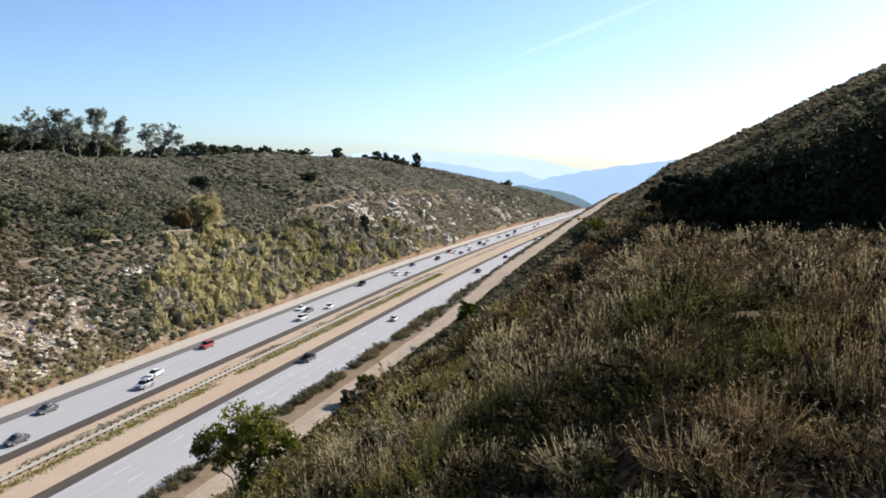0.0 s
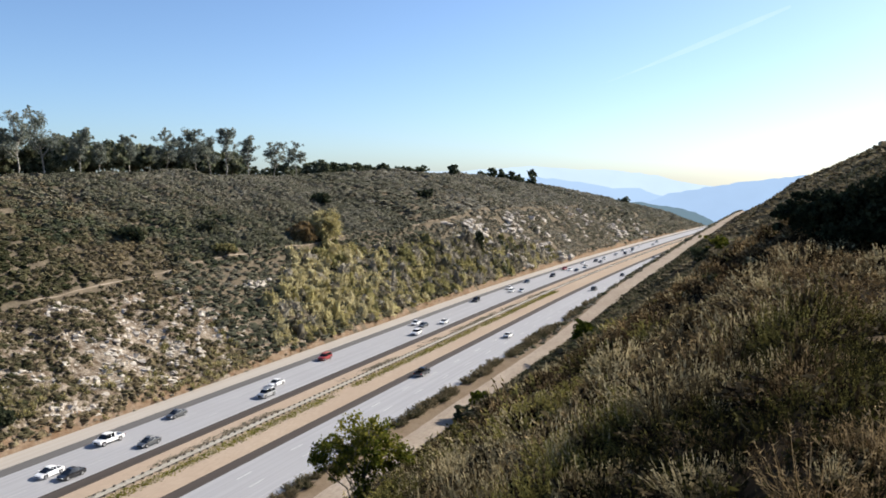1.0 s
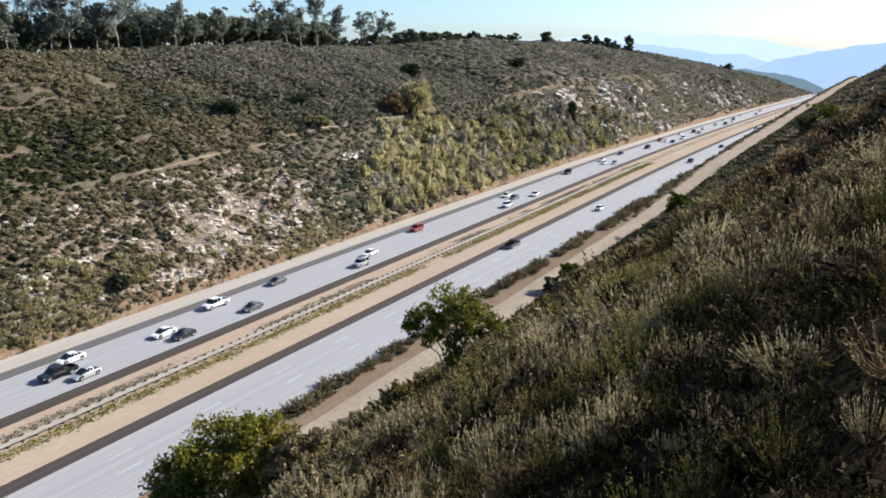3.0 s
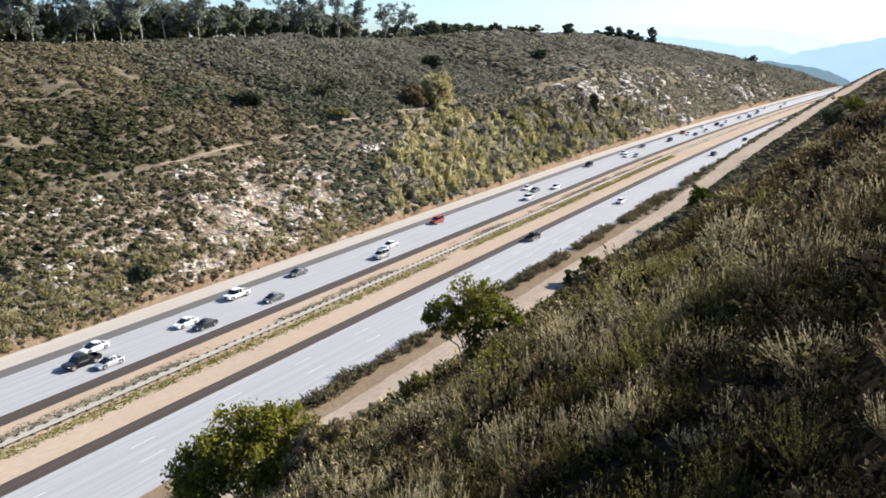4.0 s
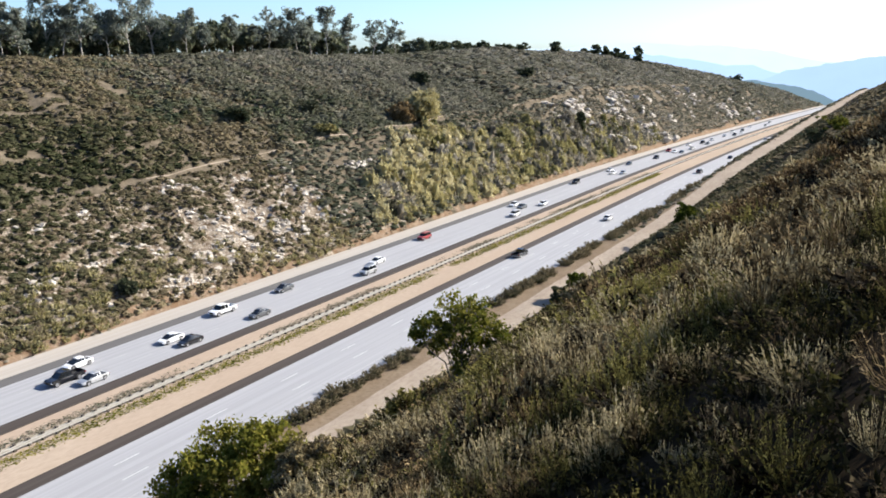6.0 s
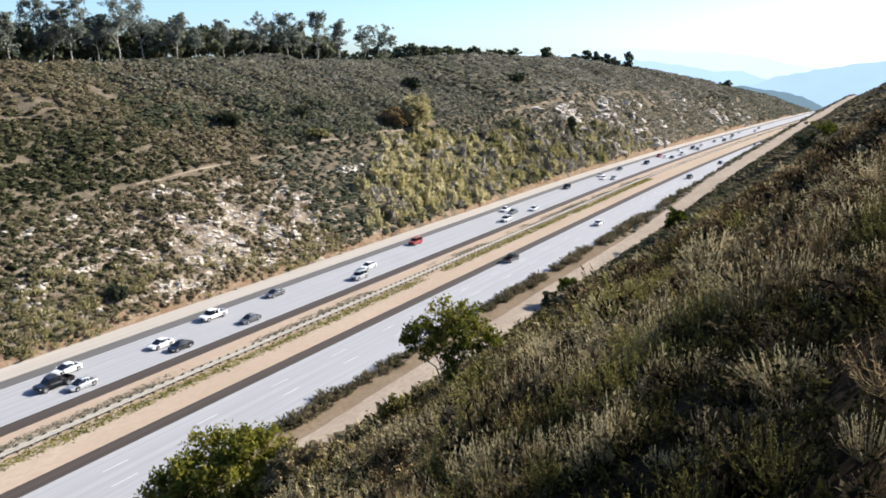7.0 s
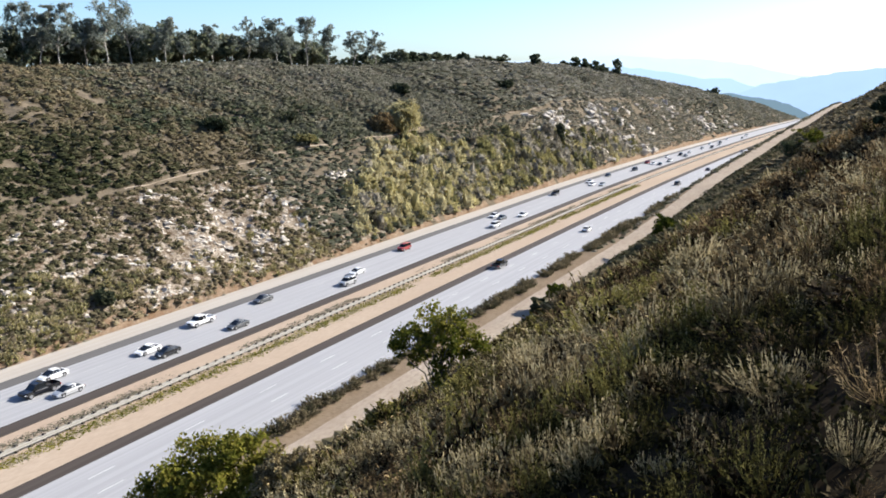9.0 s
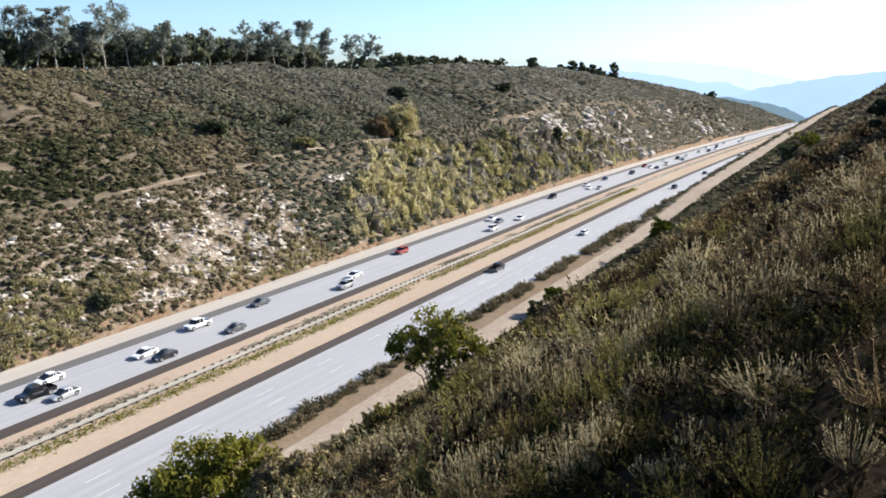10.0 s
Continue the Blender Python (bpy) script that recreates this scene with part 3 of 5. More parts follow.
# ---- the near slope ----
def slope_scrub():
    rng = np.random.default_rng(31)
    # far: Y 75 to 1000
    x, y = jittered(FOOT + 0.6, 44, 52, 330, 2.6, rng)
    ok = (np.hypot(x, y) > 79) & (x > foot(y) + 0.6)
    x, y = x[ok], y[ok]
    f = fbm(x / 14, y / 16, 71, 3)
    tone = 0.30 + 0.22 * f + 0.06 * smooth(-50, -10, x) - 0.04 * smooth(0, 30, x) + rng.normal(0, 0.09, len(x))
    scatter("scrub", FORM_MED, on_ground(x, y, 0.08), rng.uniform(1.15, 1.95, len(x)) * np.clip(0.6 + (x + 57) / 14, 0.6, 1), np.clip(tone + 0.08, 0.03, 0.95), M_BANK,
            "olive and straw-brown scrub on the steep bank", seed=12)
    x, y = jittered(FOOT + 0.1, -46, 55, 620, 1.8, rng)
    x = x + foot(y) - FOOT
    tone = 0.16 + 0.16 * fbm(x / 5, y / 9, 79, 2) + rng.normal(0, 0.08, len(x)) + 0.25 * smooth(-55.4, -57.4, x)
    scatter("scrub", FORM_MED, on_ground(x, y, 0.08), rng.uniform(0.7, 1.3, len(x)) * np.clip(0.55 + (x + 58) / 8, 0.55, 1), np.clip(tone, 0.02, 0.9), M_BANK,
            "dark green scrub along the edge of the dirt trail", seed=112)
    x, y = jittered(FOOT + 3.4, 160, 330, 1050, 6.0, rng)
    tone = 0.44 + 0.20 * fbm(x / 22, y / 22, 71, 3) + rng.normal(0, 0.1, len(x))
    scatter("scrub", FORM_LOW, on_ground(x, y, 0.1), rng.uniform(2.8, 4.6, len(x)) * np.clip(0.3 + (x + 57) / 30, 0.3, 1), np.clip(tone + 0.1, 0.03, 0.9), M_BANK,
            "dusky scrub on the far end of the bank", seed=13)
    x, y = jittered(44, 260, 60, 330, 3.1, rng)
    tone = 0.44 + 0.20 * fbm(x / 22, y / 22, 71, 3) + rng.normal(0, 0.10, len(x))
    scatter("scrub", FORM_LOW, on_ground(x, y, 0.1), rng.uniform(2.2, 3.2, len(x)), np.clip(tone + 0.05, 0.03, 0.9), M_BANK,
            "dusky scrub on the upper hill", seed=14)
    # nearer: single bushes of feathery plants with dark gaps between
    far = dict(
        sage=[feather_plant(20, 4, rng, 0.9, 0.95, 0.028, 0.27, 0.085, sprawl=0.8, up=0.7) for _ in range(6)],
        dry=[feather_plant(20, 4, rng, 0.9, 1.0, 0.025, 0.25, 0.070, sprawl=0.75, up=0.9) for _ in range(6)],
        leafy=[feather_plant(16, 5, rng, 0.85, 1.05, 0.028, 0.25, 0.14, sprawl=0.85, up=0.7) for _ in range(6)])
    middle = dict(
        sage=[feather_plant(24, 8, rng, 0.95, 0.85, 0.012, 0.15, 0.037, sprawl=0.75, up=0.7, bare_foot=0.2) for _ in range(6)],
        dry=[feather_plant(26, 6, rng, 0.95, 0.95, 0.010, 0.14, 0.034, sprawl=0.8, up=0.5, bare_foot=0.25) for _ in range(6)],
        leafy=[feather_plant(18, 9, rng, 0.95, 0.95, 0.012, 0.13, 0.054, sprawl=0.85, up=0.7) for _ in range(6)])
    for forms, d0, d1, step, cell, tall, sd in ((far, 36, 82, 1.2, 2.9, 1.2, 15), (middle, 13, 38, 0.60, 1.75, 1.0, 55)):
        x, y = jittered(-57, 36, -8, 80, step, rng)
        d = np.hypot(x, y) + rng.normal(0, 0.8, len(x))
        az = np.degrees(np.arctan2(-x, y))
        ok = (d > d0) & (d < d1) & (az > -19) & (az < 64)
        plant_bushes(x[ok], y[ok], forms, cell, tall, rng, sd)
    # low growth that closes the ground of the brow
    x, y = jittered(-12, 12, 11, 38, 0.6, rng)
    ok = (np.hypot(x, y) > 13.5) & (np.degrees(np.arctan2(-x, y)) > -19)
    x, y = x[ok], y[ok]
    forms = [feather_plant(14, 7, rng, 0.8, 1.3, 0.014, 0.24, 0.08, sprawl=0.9, up=0.5) for _ in range(5)]
    scatter("undergrowth", forms, on_ground(x, y, 0.04), rng.uniform(0.3, 0.55, len(x)), np.clip(0.50 + 0.2 * fbm(x / 3, y / 3, 81, 2) + rng.normal(0, 0.1, len(x)), 0.05, 0.8), M_RUST,
            "low brown undergrowth on the brow of the bank", "undergrowth", seed=96)


def cell_random(i, j, seed):
    """A number from 0 to 1 for each cell of the plan."""
    n = (i.astype(np.int64) * 73856093 ^ j.astype(np.int64) * 19349663 ^ seed * 83492791) & 0x7FFFFFFF
    n = ((n ^ (n >> 13)) * 1274126177) & 0x7FFFFFFF
    return ((n ^ (n >> 15)) & 0xFFFF) / 65535.0


def bush_field(x, y, cell, seed):
    """How far each place lies from the heart of its bush (1 at the rim), three numbers of that bush's own, and its centre and radius."""
    wx, wy = x + 0.16 * cell * vnoise(x / cell * 2.3, y / cell * 2.3, seed), y + 0.16 * cell * vnoise(x / cell * 2.3, y / cell * 2.3, seed + 5)
    i0, j0 = np.floor(wx / cell), np.floor(wy / cell)
    best = np.full(len(x), 9.0)
    own, heart = np.zeros((3, len(x))), np.zeros((3, len(x)))
    for di in (-1, 0, 1):
        for dj in (-1, 0, 1):
            i, j = i0 + di, j0 + dj
            cx = (i + 0.5 + 0.8 * (cell_random(i, j, seed) - 0.5)) * cell
            cy = (j + 0.5 + 0.8 * (cell_random(i, j, seed + 1) - 0.5)) * cell
            r = cell * (0.36 + 0.36 * cell_random(i, j, seed + 2))
            rel = np.hypot(wx - cx, wy - cy) / r
            near = rel < best
            best = np.where(near, rel, best)
            heart = np.where(near, np.stack([cx, cy, r]), heart)
            for k in range(3):
                own[k] = np.where(near, cell_random(i, j, seed + 3 + k), own[k])
    return best, own, heart


def plant_bushes(x, y, forms, cell, tall, rng, seed):
    """Plants grown together into bushes: each bush of one kind and colour, tallest at its heart."""
    rel, (u1, u2, u3), heart = bush_field(x, y, cell, seed)
    keep = rel < 0.98
    hx, first = np.unique(np.round(heart[0][keep], 4), return_index=True)
    hy, hr, h3 = heart[1][keep][first], heart[2][keep][first], u3[keep][first]
    hd = np.hypot(hx, hy)
    tops = tall * (0.35 + 1.0 * h3) * np.minimum(1, 0.24 + 0.062 * hd) * (0.95 + 0.45 * np.clip(fbm(hx / 2.6, hy / 2.6, 79, 2), -0.8, 0.8))
    # added cores of near-black twigs that block light and darken each bush inside
    scatter("shade_core", FORM_CORE, on_ground(hx, hy, 0.05), hr * 0.80, np.clip(0.22 + rng.normal(0, 0.06, len(hx)), 0, 0.4), M_SAGE, "near-black twig cores added for the shade inside the bushes", "brush", seed=seed + 7, height=tops * 0.74)
    x, y, rel, u1, u2, u3 = (q[keep] for q in (x, y, rel, u1, u2, u3))
    f = fbm(x / 9, y / 9, 73, 2)
    d = np.hypot(x, y)
    # right: lowers tones close by and in one hollow, painting in shade there
    right = np.maximum(smooth(-2.6, -0.6, x) * (1 - smooth(4.0, 5.0, d)), np.exp(-((x - 0.45) / 0.8) ** 2 - ((y - 6.8) / 1.0) ** 2)) + 0.25 * smooth(-3, 0, x) * (1 - smooth(9, 16, d))
    v = u1 - 0.25 * f
    kind = np.where(v < 0.54 - 0.36 * right, 0, np.where(v < 0.70 - 0.15 * right, 1, 2))
    brow = smooth(-9, -3, x) * smooth(10, 15, d)
    h = (1 - 0.35 * brow) * tall * (0.35 + 1.0 * u3) * (1.08 - 0.55 * np.minimum(rel, 1) ** 2) * rng.uniform(0.8, 1.2, len(x)) * np.minimum(1, 0.24 + 0.062 * d) * (0.95 + 0.45 * np.clip(fbm(x / 2.6, y / 2.6, 79, 2), -0.8, 0.8))
    tone = np.choose(kind, [0.56 + 0.50 * u2, 0.44 + 0.46 * u2, 0.40 + 0.60 * u2]) + rng.normal(0, 0.08, len(x)) - 0.26 * right + 0.06 * brow + 0.10 * (0.6 - rel)
    p = on_ground(x, y, 0.03)
    h = h * np.choose(kind, [1.0, 0.82, 0.9])
    wide = (0.18 * tall * np.minimum(1, 0.24 + 0.062 * d) + (0.42 + 0.40 * smooth(12, 20, d)) * h) * np.choose(kind, [0.95, 1.0, 1.05])
    for k, nm, name, lab in ((0, "sage", "sagebrush", "straw and grey-green sagebrush with feathery wands"), (1, "dry", "dry_brush", "dry brown twiggy brush with seed heads"),
                             (2, "leafy", "scrub", "olive leafy scrub among the sagebrush")):
        q = kind == k
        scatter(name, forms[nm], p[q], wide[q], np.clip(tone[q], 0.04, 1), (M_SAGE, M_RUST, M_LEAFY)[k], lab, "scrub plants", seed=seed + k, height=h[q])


def brow_brush():
    """Brown brush that closes the ground where the bank turns over into the gully."""
    rng = np.random.default_rng(37)
    forms = [feather_plant(24, 4, rng, 0.9, 1.0, 0.025, 0.24, 0.10, sprawl=0.8, up=0.9) for _ in range(5)]
    x, y = jittered(-16, 8, 40, 84, 1.2, rng)
    ok = (np.hypot(x, y) > 38) & (x < 5 - 0.1 * (y - 40))
    x, y = x[ok], y[ok]
    scatter("dry_brush", forms, on_ground(x, y, 0.05), rng.uniform(0.6, 1.1, len(x)), np.clip(0.40 + 0.25 * fbm(x / 4, y / 4, 77, 2) + rng.normal(0, 0.14, len(x)), 0.05, 1), M_RUST,
            "brown brush on the brow of the bank", "brush", seed=36)


def near_plants():
    rng = np.random.default_rng(41)

    def ready(step, d0, d1, holes):
        x, y = jittered(-15, 12, -4, 15, step, rng)
        d, az = np.hypot(x, y), np.degrees(np.arctan2(-x, y))
        sandy = (((x - 1.75) / 0.4) ** 2 + ((y - 7.9) / 0.85) ** 2 < 1) | (((x - 1.3) / 0.5) ** 2 + ((y - 11.2) / 0.6) ** 2 < 1)
        ok = (d > d0) & (d < d1) & ~sandy & (az > -19) & (az < 66) & (fbm(x / 1.1, y / 1.1, 87, 2) > holes)
        return x[ok], y[ok]

    # close: every wand feathered with fine leaflets; further: the same plants, coarser
    close = dict(
        sage=[feather_plant(28, 15, rng, 1.0, 0.62, 0.006, 0.105, 0.026, sprawl=0.6, up=1.5, bare_foot=0.15) for _ in range(6)],
        dry=[feather_plant(40, 8, rng, 1.0, 0.85, 0.005, 0.10, 0.018, sprawl=0.7, up=1.0, bare_foot=0.2) for _ in range(6)],
        leafy=[feather_plant(30, 16, rng, 1.0, 1.0, 0.006, 0.08, 0.024, sprawl=0.75, up=0.8, bare_foot=0.1) for _ in range(6)])
    mid = dict(
        sage=[feather_plant(26, 10, rng, 1.0, 0.68, 0.008, 0.115, 0.034, sprawl=0.6, up=1.4, bare_foot=0.15) for _ in range(6)],
        dry=[feather_plant(34, 6, rng, 1.0, 0.90, 0.007, 0.11, 0.024, sprawl=0.7, up=1.0, bare_foot=0.2) for _ in range(6)],
        leafy=[feather_plant(24, 12, rng, 1.0, 1.05, 0.008, 0.095, 0.034, sprawl=0.75, up=0.7, bare_foot=0.1) for _ in range(6)])
    for forms, step, d0, d1, cell, tall, sd in ((close, 0.19, 2.9, 6.6, 0.72, 0.92, 17), (mid, 0.29, 6.6, 14.2, 1.05, 0.90, 117)):
        x, y = ready(step, d0, d1, -1.2)
        plant_bushes(x, y, forms, cell, tall, rng, sd)
    # low mat toned near black, its colour standing for shade in the gaps
    x, y = ready(0.26, 2.6, 14.2, -1.5)
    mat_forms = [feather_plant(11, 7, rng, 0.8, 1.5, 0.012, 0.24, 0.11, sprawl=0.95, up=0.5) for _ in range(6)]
    scatter("undergrowth", mat_forms, on_ground(x, y, 0.04), rng.uniform(0.14, 0.28, len(x)), np.clip(0.02 + rng.normal(0, 0.06, len(x)), 0, 0.2), M_LEAFY, "near-black low undergrowth painting the shade between the plants", "undergrowth", seed=28)
    # rust-brown dry buckwheat close by
    x, y = jittered(0.1, 1.9, 3.4, 5.2, 0.42, rng)
    scatter("dry_brush", close["dry"], on_ground(x, y, 0.03), rng.uniform(0.3, 0.48, len(x)), np.clip(0.68 + rng.normal(0, 0.2, len(x)), 0, 1), M_RUST, "rust-brown dry brush on the spur", "scrub plants", seed=29)


def bare_patch(cx, cy, rx, ry, seed):
    """A worn patch of bare earth lying on the ground."""
    rng = np.random.default_rng(seed)
    rings, n = 6, 28
    wob = 1 + 0.22 * fbm(np.cos(np.arange(n) / n * 6.2832) * 1.4 + seed, np.sin(np.arange(n) / n * 6.2832) * 1.4, seed, 2)
    V, F = [(cx, cy)], []
    for r in range(1, rings + 1):
        for i in range(n):
            a = i / n * 2 * np.pi
            V.append((cx + np.cos(a) * rx * r / rings * wob[i], cy + np.sin(a) * ry * r / rings * wob[i]))
    V = np.array(V)
    z = SHEET(V[:, 0], V[:, 1]) + 0.03 - 0.05 * np.repeat(np.r_[0, np.arange(1, rings + 1) / rings], [1] + [n] * rings) ** 4
    for i in range(n):
        F.append((0, 1 + i, 1 + (i + 1) % n, 1 + (i + 1) % n))
    tri = np.array([f[:3] for f in F])
    quads = []
    for r in range(rings - 1):
        for i in range(n):
            a, b = 1 + r * n + i, 1 + r * n + (i + 1) % n
            quads += [(a, a + n, b + n), (a, b + n, b)]
    me = build_mesh("bare_earth", np.column_stack([V, z + rng.normal(0, 0.006, len(V))]), np.concatenate([tri, np.array(quads)]))
    me.materials.append(M_EARTH)
    tagged(new("bare_earth", me), "worn patch of pale bare earth on the spur", "earth patch", kind="structure")


def SHEET(x, y):
    """Height of the ground sheet itself, between its grid points."""
    xs, ys = np.array(XS), np.array(YS)
    i = np.clip(np.searchsorted(xs, x) - 1, 0, len(xs) - 2)
    j = np.clip(np.searchsorted(ys, y) - 1, 0, len(ys) - 2)
    u, v = (x - xs[i]) / (xs[i + 1] - xs[i]), (y - ys[j]) / (ys[j + 1] - ys[j])
    z = [ground_z(xs[i + a], ys[j + b]) for a, b in ((0, 0), (1, 0), (0, 1), (1, 1))]
    return (z[0] * (1 - u) + z[1] * u) * (1 - v) + (z[2] * (1 - u) + z[3] * u) * v


bare_patch(1.75, 7.9, 0.5, 1.1, 3)
bare_patch(1.3, 11.2, 0.6, 0.7, 5)
slope_scrub()
brow_brush()
near_plants()


def footpath():
    """A narrow trodden path of pale earth along the bench above the cutting."""
    ys = np.arange(128.0, 430.0, 1.0)
    mid, half = path_x(ys), 0.13 + 0.11 * vnoise(ys / 5, ys * 0, 19)
    rows = []
    for k in (-1, -0.4, 0.4, 1):
        x = mid + k * half
        rows.append(np.stack([x, ys, SHEET(x, ys) + (0.10 if abs(k) < 1 else -0.05)], 1))
    n, j = len(ys), np.arange(len(ys) - 1)
    faces = np.concatenate([np.stack([a * n + j, (a + 1) * n + j, (a + 1) * n + j + 1, a * n + j + 1], 1) for a in range(3)])
    me = build_mesh("footpath", np.concatenate(rows), faces)
    me.materials.append(M_TRAIL)
    tagged(new("footpath", me), "narrow pale dirt footpath along the hillside", "path", kind="structure")


footpath()


def straw_bushes():
    """Single pale bushes that stand out on the bank."""
    rng = np.random.default_rng(51)
    for x, y, r, h, tone, mat, lab in ((-4.0, 21.6, 1.05, 1.15, 0.92, M_SAGE, "large pale straw-coloured bush on the bank"), (-7.8, 36.0, 1.7, 1.1, 0.25, M_LEAFY, "dark green leafy bush on the bank"),
                                       (-6.2, 25.8, 1.0, 0.8, 0.75, M_LEAFY, "olive green bush on the bank"), (-9.2, 23.0, 1.1, 0.9, 0.9, M_SAGE, "pale grey-green sagebrush on the bank"),
                                       (-3.5, 13.4, 0.75, 0.6, 0.85, M_LEAFY, "yellow-green leafy bush on the bank"), (-1.5, 11.2, 0.75, 0.65, 0.95, M_SAGE, "dry pale-twigged bush on the spur"),
                                       (-0.5, 5.3, 0.36, 0.34, 0.85, M_SAGE, "pale feathery sagebrush on the spur"), (-1.75, 5.7, 0.42, 0.36, 0.80, M_SAGE, "straw-brown feathery sagebrush on the spur"),
                                       (-3.9, 8.2, 0.55, 0.45, 0.85, M_SAGE, "pale grey-green feathery sagebrush on the spur"), (-0.02, 3.75, 0.15, 0.26, 0.8, M_SAGE, "small pale sagebrush with upright wands")):
        near = math.hypot(x, y) < 12
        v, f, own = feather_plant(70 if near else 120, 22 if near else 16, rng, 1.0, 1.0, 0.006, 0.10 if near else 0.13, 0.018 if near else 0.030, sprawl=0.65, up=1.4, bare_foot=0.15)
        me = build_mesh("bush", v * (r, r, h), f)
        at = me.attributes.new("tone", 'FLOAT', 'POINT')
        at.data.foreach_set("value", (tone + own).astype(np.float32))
        me.materials.append(mat)
        o = new("bush", me)
        o.location = (x, y, float(ground_z(x, y)) - 0.04)
        tagged(o, lab, "bush", "bushes on the bank")


straw_bushes()


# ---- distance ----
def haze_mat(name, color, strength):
    """Far ridges pale with distance: the air's blue haze is painted as their glow."""
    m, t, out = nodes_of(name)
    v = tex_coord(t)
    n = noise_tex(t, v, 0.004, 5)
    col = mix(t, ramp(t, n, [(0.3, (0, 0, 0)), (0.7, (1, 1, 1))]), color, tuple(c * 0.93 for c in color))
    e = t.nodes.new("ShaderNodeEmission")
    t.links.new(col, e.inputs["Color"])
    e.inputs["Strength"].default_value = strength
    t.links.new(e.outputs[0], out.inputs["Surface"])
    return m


def ridge(name, dist, profile, color, strength, seed, label):
    """A range of hills at a distance: crest heights by bearing, degrees left of the road, with slopes falling to the valley."""
    az = np.linspace(profile[0][0], profile[-1][0], 160)
    el = np.interp(-az, [-p[0] for p in profile], [p[1] for p in profile])
    el = el + 0.05 * fbm(az * 2.0, az * 0 + seed, seed, 4)
    rows = []
    for k, (dd, drop) in enumerate(((0, 0.0), (-120, 60), (-350, 190), (-600, 330))):
        r = dist + dd + 30 * vnoise(az * 1.3, az * 0 + k, seed)
        top = EYE + dist * np.tan(np.radians(el)) - drop
        rows.append(np.stack([-np.sin(np.radians(az)) * r, np.cos(np.radians(az)) * r, top], 1))
    n = len(az)
    j = np.arange(n - 1)
    faces = np.concatenate([np.stack([k * n + j, k * n + j + 1, (k + 1) * n + j + 1, (k + 1) * n + j], 1) for k in range(3)])
    me = build_mesh(name, np.concatenate(rows), faces)
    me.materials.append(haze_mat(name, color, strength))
    me.polygons.foreach_set("use_smooth", np.ones(len(faces), bool))
    return tagged(new(name, me), label, "hills", kind="structure")


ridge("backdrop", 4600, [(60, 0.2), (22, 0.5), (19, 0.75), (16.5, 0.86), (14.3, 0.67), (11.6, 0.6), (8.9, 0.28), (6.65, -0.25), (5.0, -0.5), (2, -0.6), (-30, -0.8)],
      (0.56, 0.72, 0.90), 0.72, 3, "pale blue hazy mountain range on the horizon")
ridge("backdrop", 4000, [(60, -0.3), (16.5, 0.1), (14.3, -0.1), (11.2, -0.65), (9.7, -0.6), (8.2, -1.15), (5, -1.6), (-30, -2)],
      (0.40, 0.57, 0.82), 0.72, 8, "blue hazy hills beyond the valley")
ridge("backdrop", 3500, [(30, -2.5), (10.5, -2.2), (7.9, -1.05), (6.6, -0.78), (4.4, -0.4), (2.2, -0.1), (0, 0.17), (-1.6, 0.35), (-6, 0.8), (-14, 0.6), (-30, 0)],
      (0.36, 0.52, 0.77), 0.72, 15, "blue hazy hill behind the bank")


# this nearer green hill glows too, its haze and daylight put into emission
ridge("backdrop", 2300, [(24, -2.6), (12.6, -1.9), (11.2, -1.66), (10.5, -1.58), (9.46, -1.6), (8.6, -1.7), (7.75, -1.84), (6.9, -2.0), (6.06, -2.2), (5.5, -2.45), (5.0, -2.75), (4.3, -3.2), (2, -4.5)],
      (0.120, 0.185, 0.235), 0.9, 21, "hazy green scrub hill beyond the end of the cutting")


# ---- helpers for things and their parts ----
def part(name, me, material, parent=None, label=""):
    """Links a mesh as one part under its thing."""
    if material and not len(me.materials):
        me.materials.append(material)
    ob = new(name, me)
    if parent:
        ob.parent = parent
    if label:
        ob["label"] = label
    return ob


def thing(name, at, label, category, group="", rz=0.0):
    ob = new(name)
    ob.empty_display_size = 0.2
    ob.matrix_basis = pose(*at, 0, 0, rz)
    return tagged(ob, label, category, group)


def bm_mesh(name, bm, smooth_faces=False):
    me = bpy.data.meshes.new(name)
    bmesh.ops.recalc_face_normals(bm, faces=bm.faces)
    for f in bm.faces:
        f.smooth = smooth_faces
    bm.to_mesh(me)
    bm.free()
    return me


def box_mesh(name, x0, x1, y0, y1, z0, z1, bevel=0.0):
    bm = bmesh.new()
    bmesh.ops.create_cube(bm, size=1, matrix=Matrix.Translation(((x0 + x1) / 2, (y0 + y1) / 2, (z0 + z1) / 2)) @ Matrix.Diagonal((x1 - x0, y1 - y0, z1 - z0, 1)))
    if bevel:
        bmesh.ops.bevel(bm, geom=bm.edges[:], offset=bevel, segments=2, affect='EDGES')
    return bm_mesh(name, bm)


def plain_mat(name, color, rough=0.5, metal=0.0, spec=0.5, vary=0.15, scale=8.0, coat=0.0):
    m, t, out = nodes_of(name)
    v = tex_coord(t)
    n = noise_tex(t, v, scale, 5)
    col = mix(t, ramp(t, n, [(0.35, (0, 0, 0)), (0.7, (1, 1, 1))]), color, tuple(c * (1 - vary) for c in color))
    p = principled(t, out, col, rough, metal, spec=spec)
    p.inputs["Coat Weight"].default_value = coat
    return m


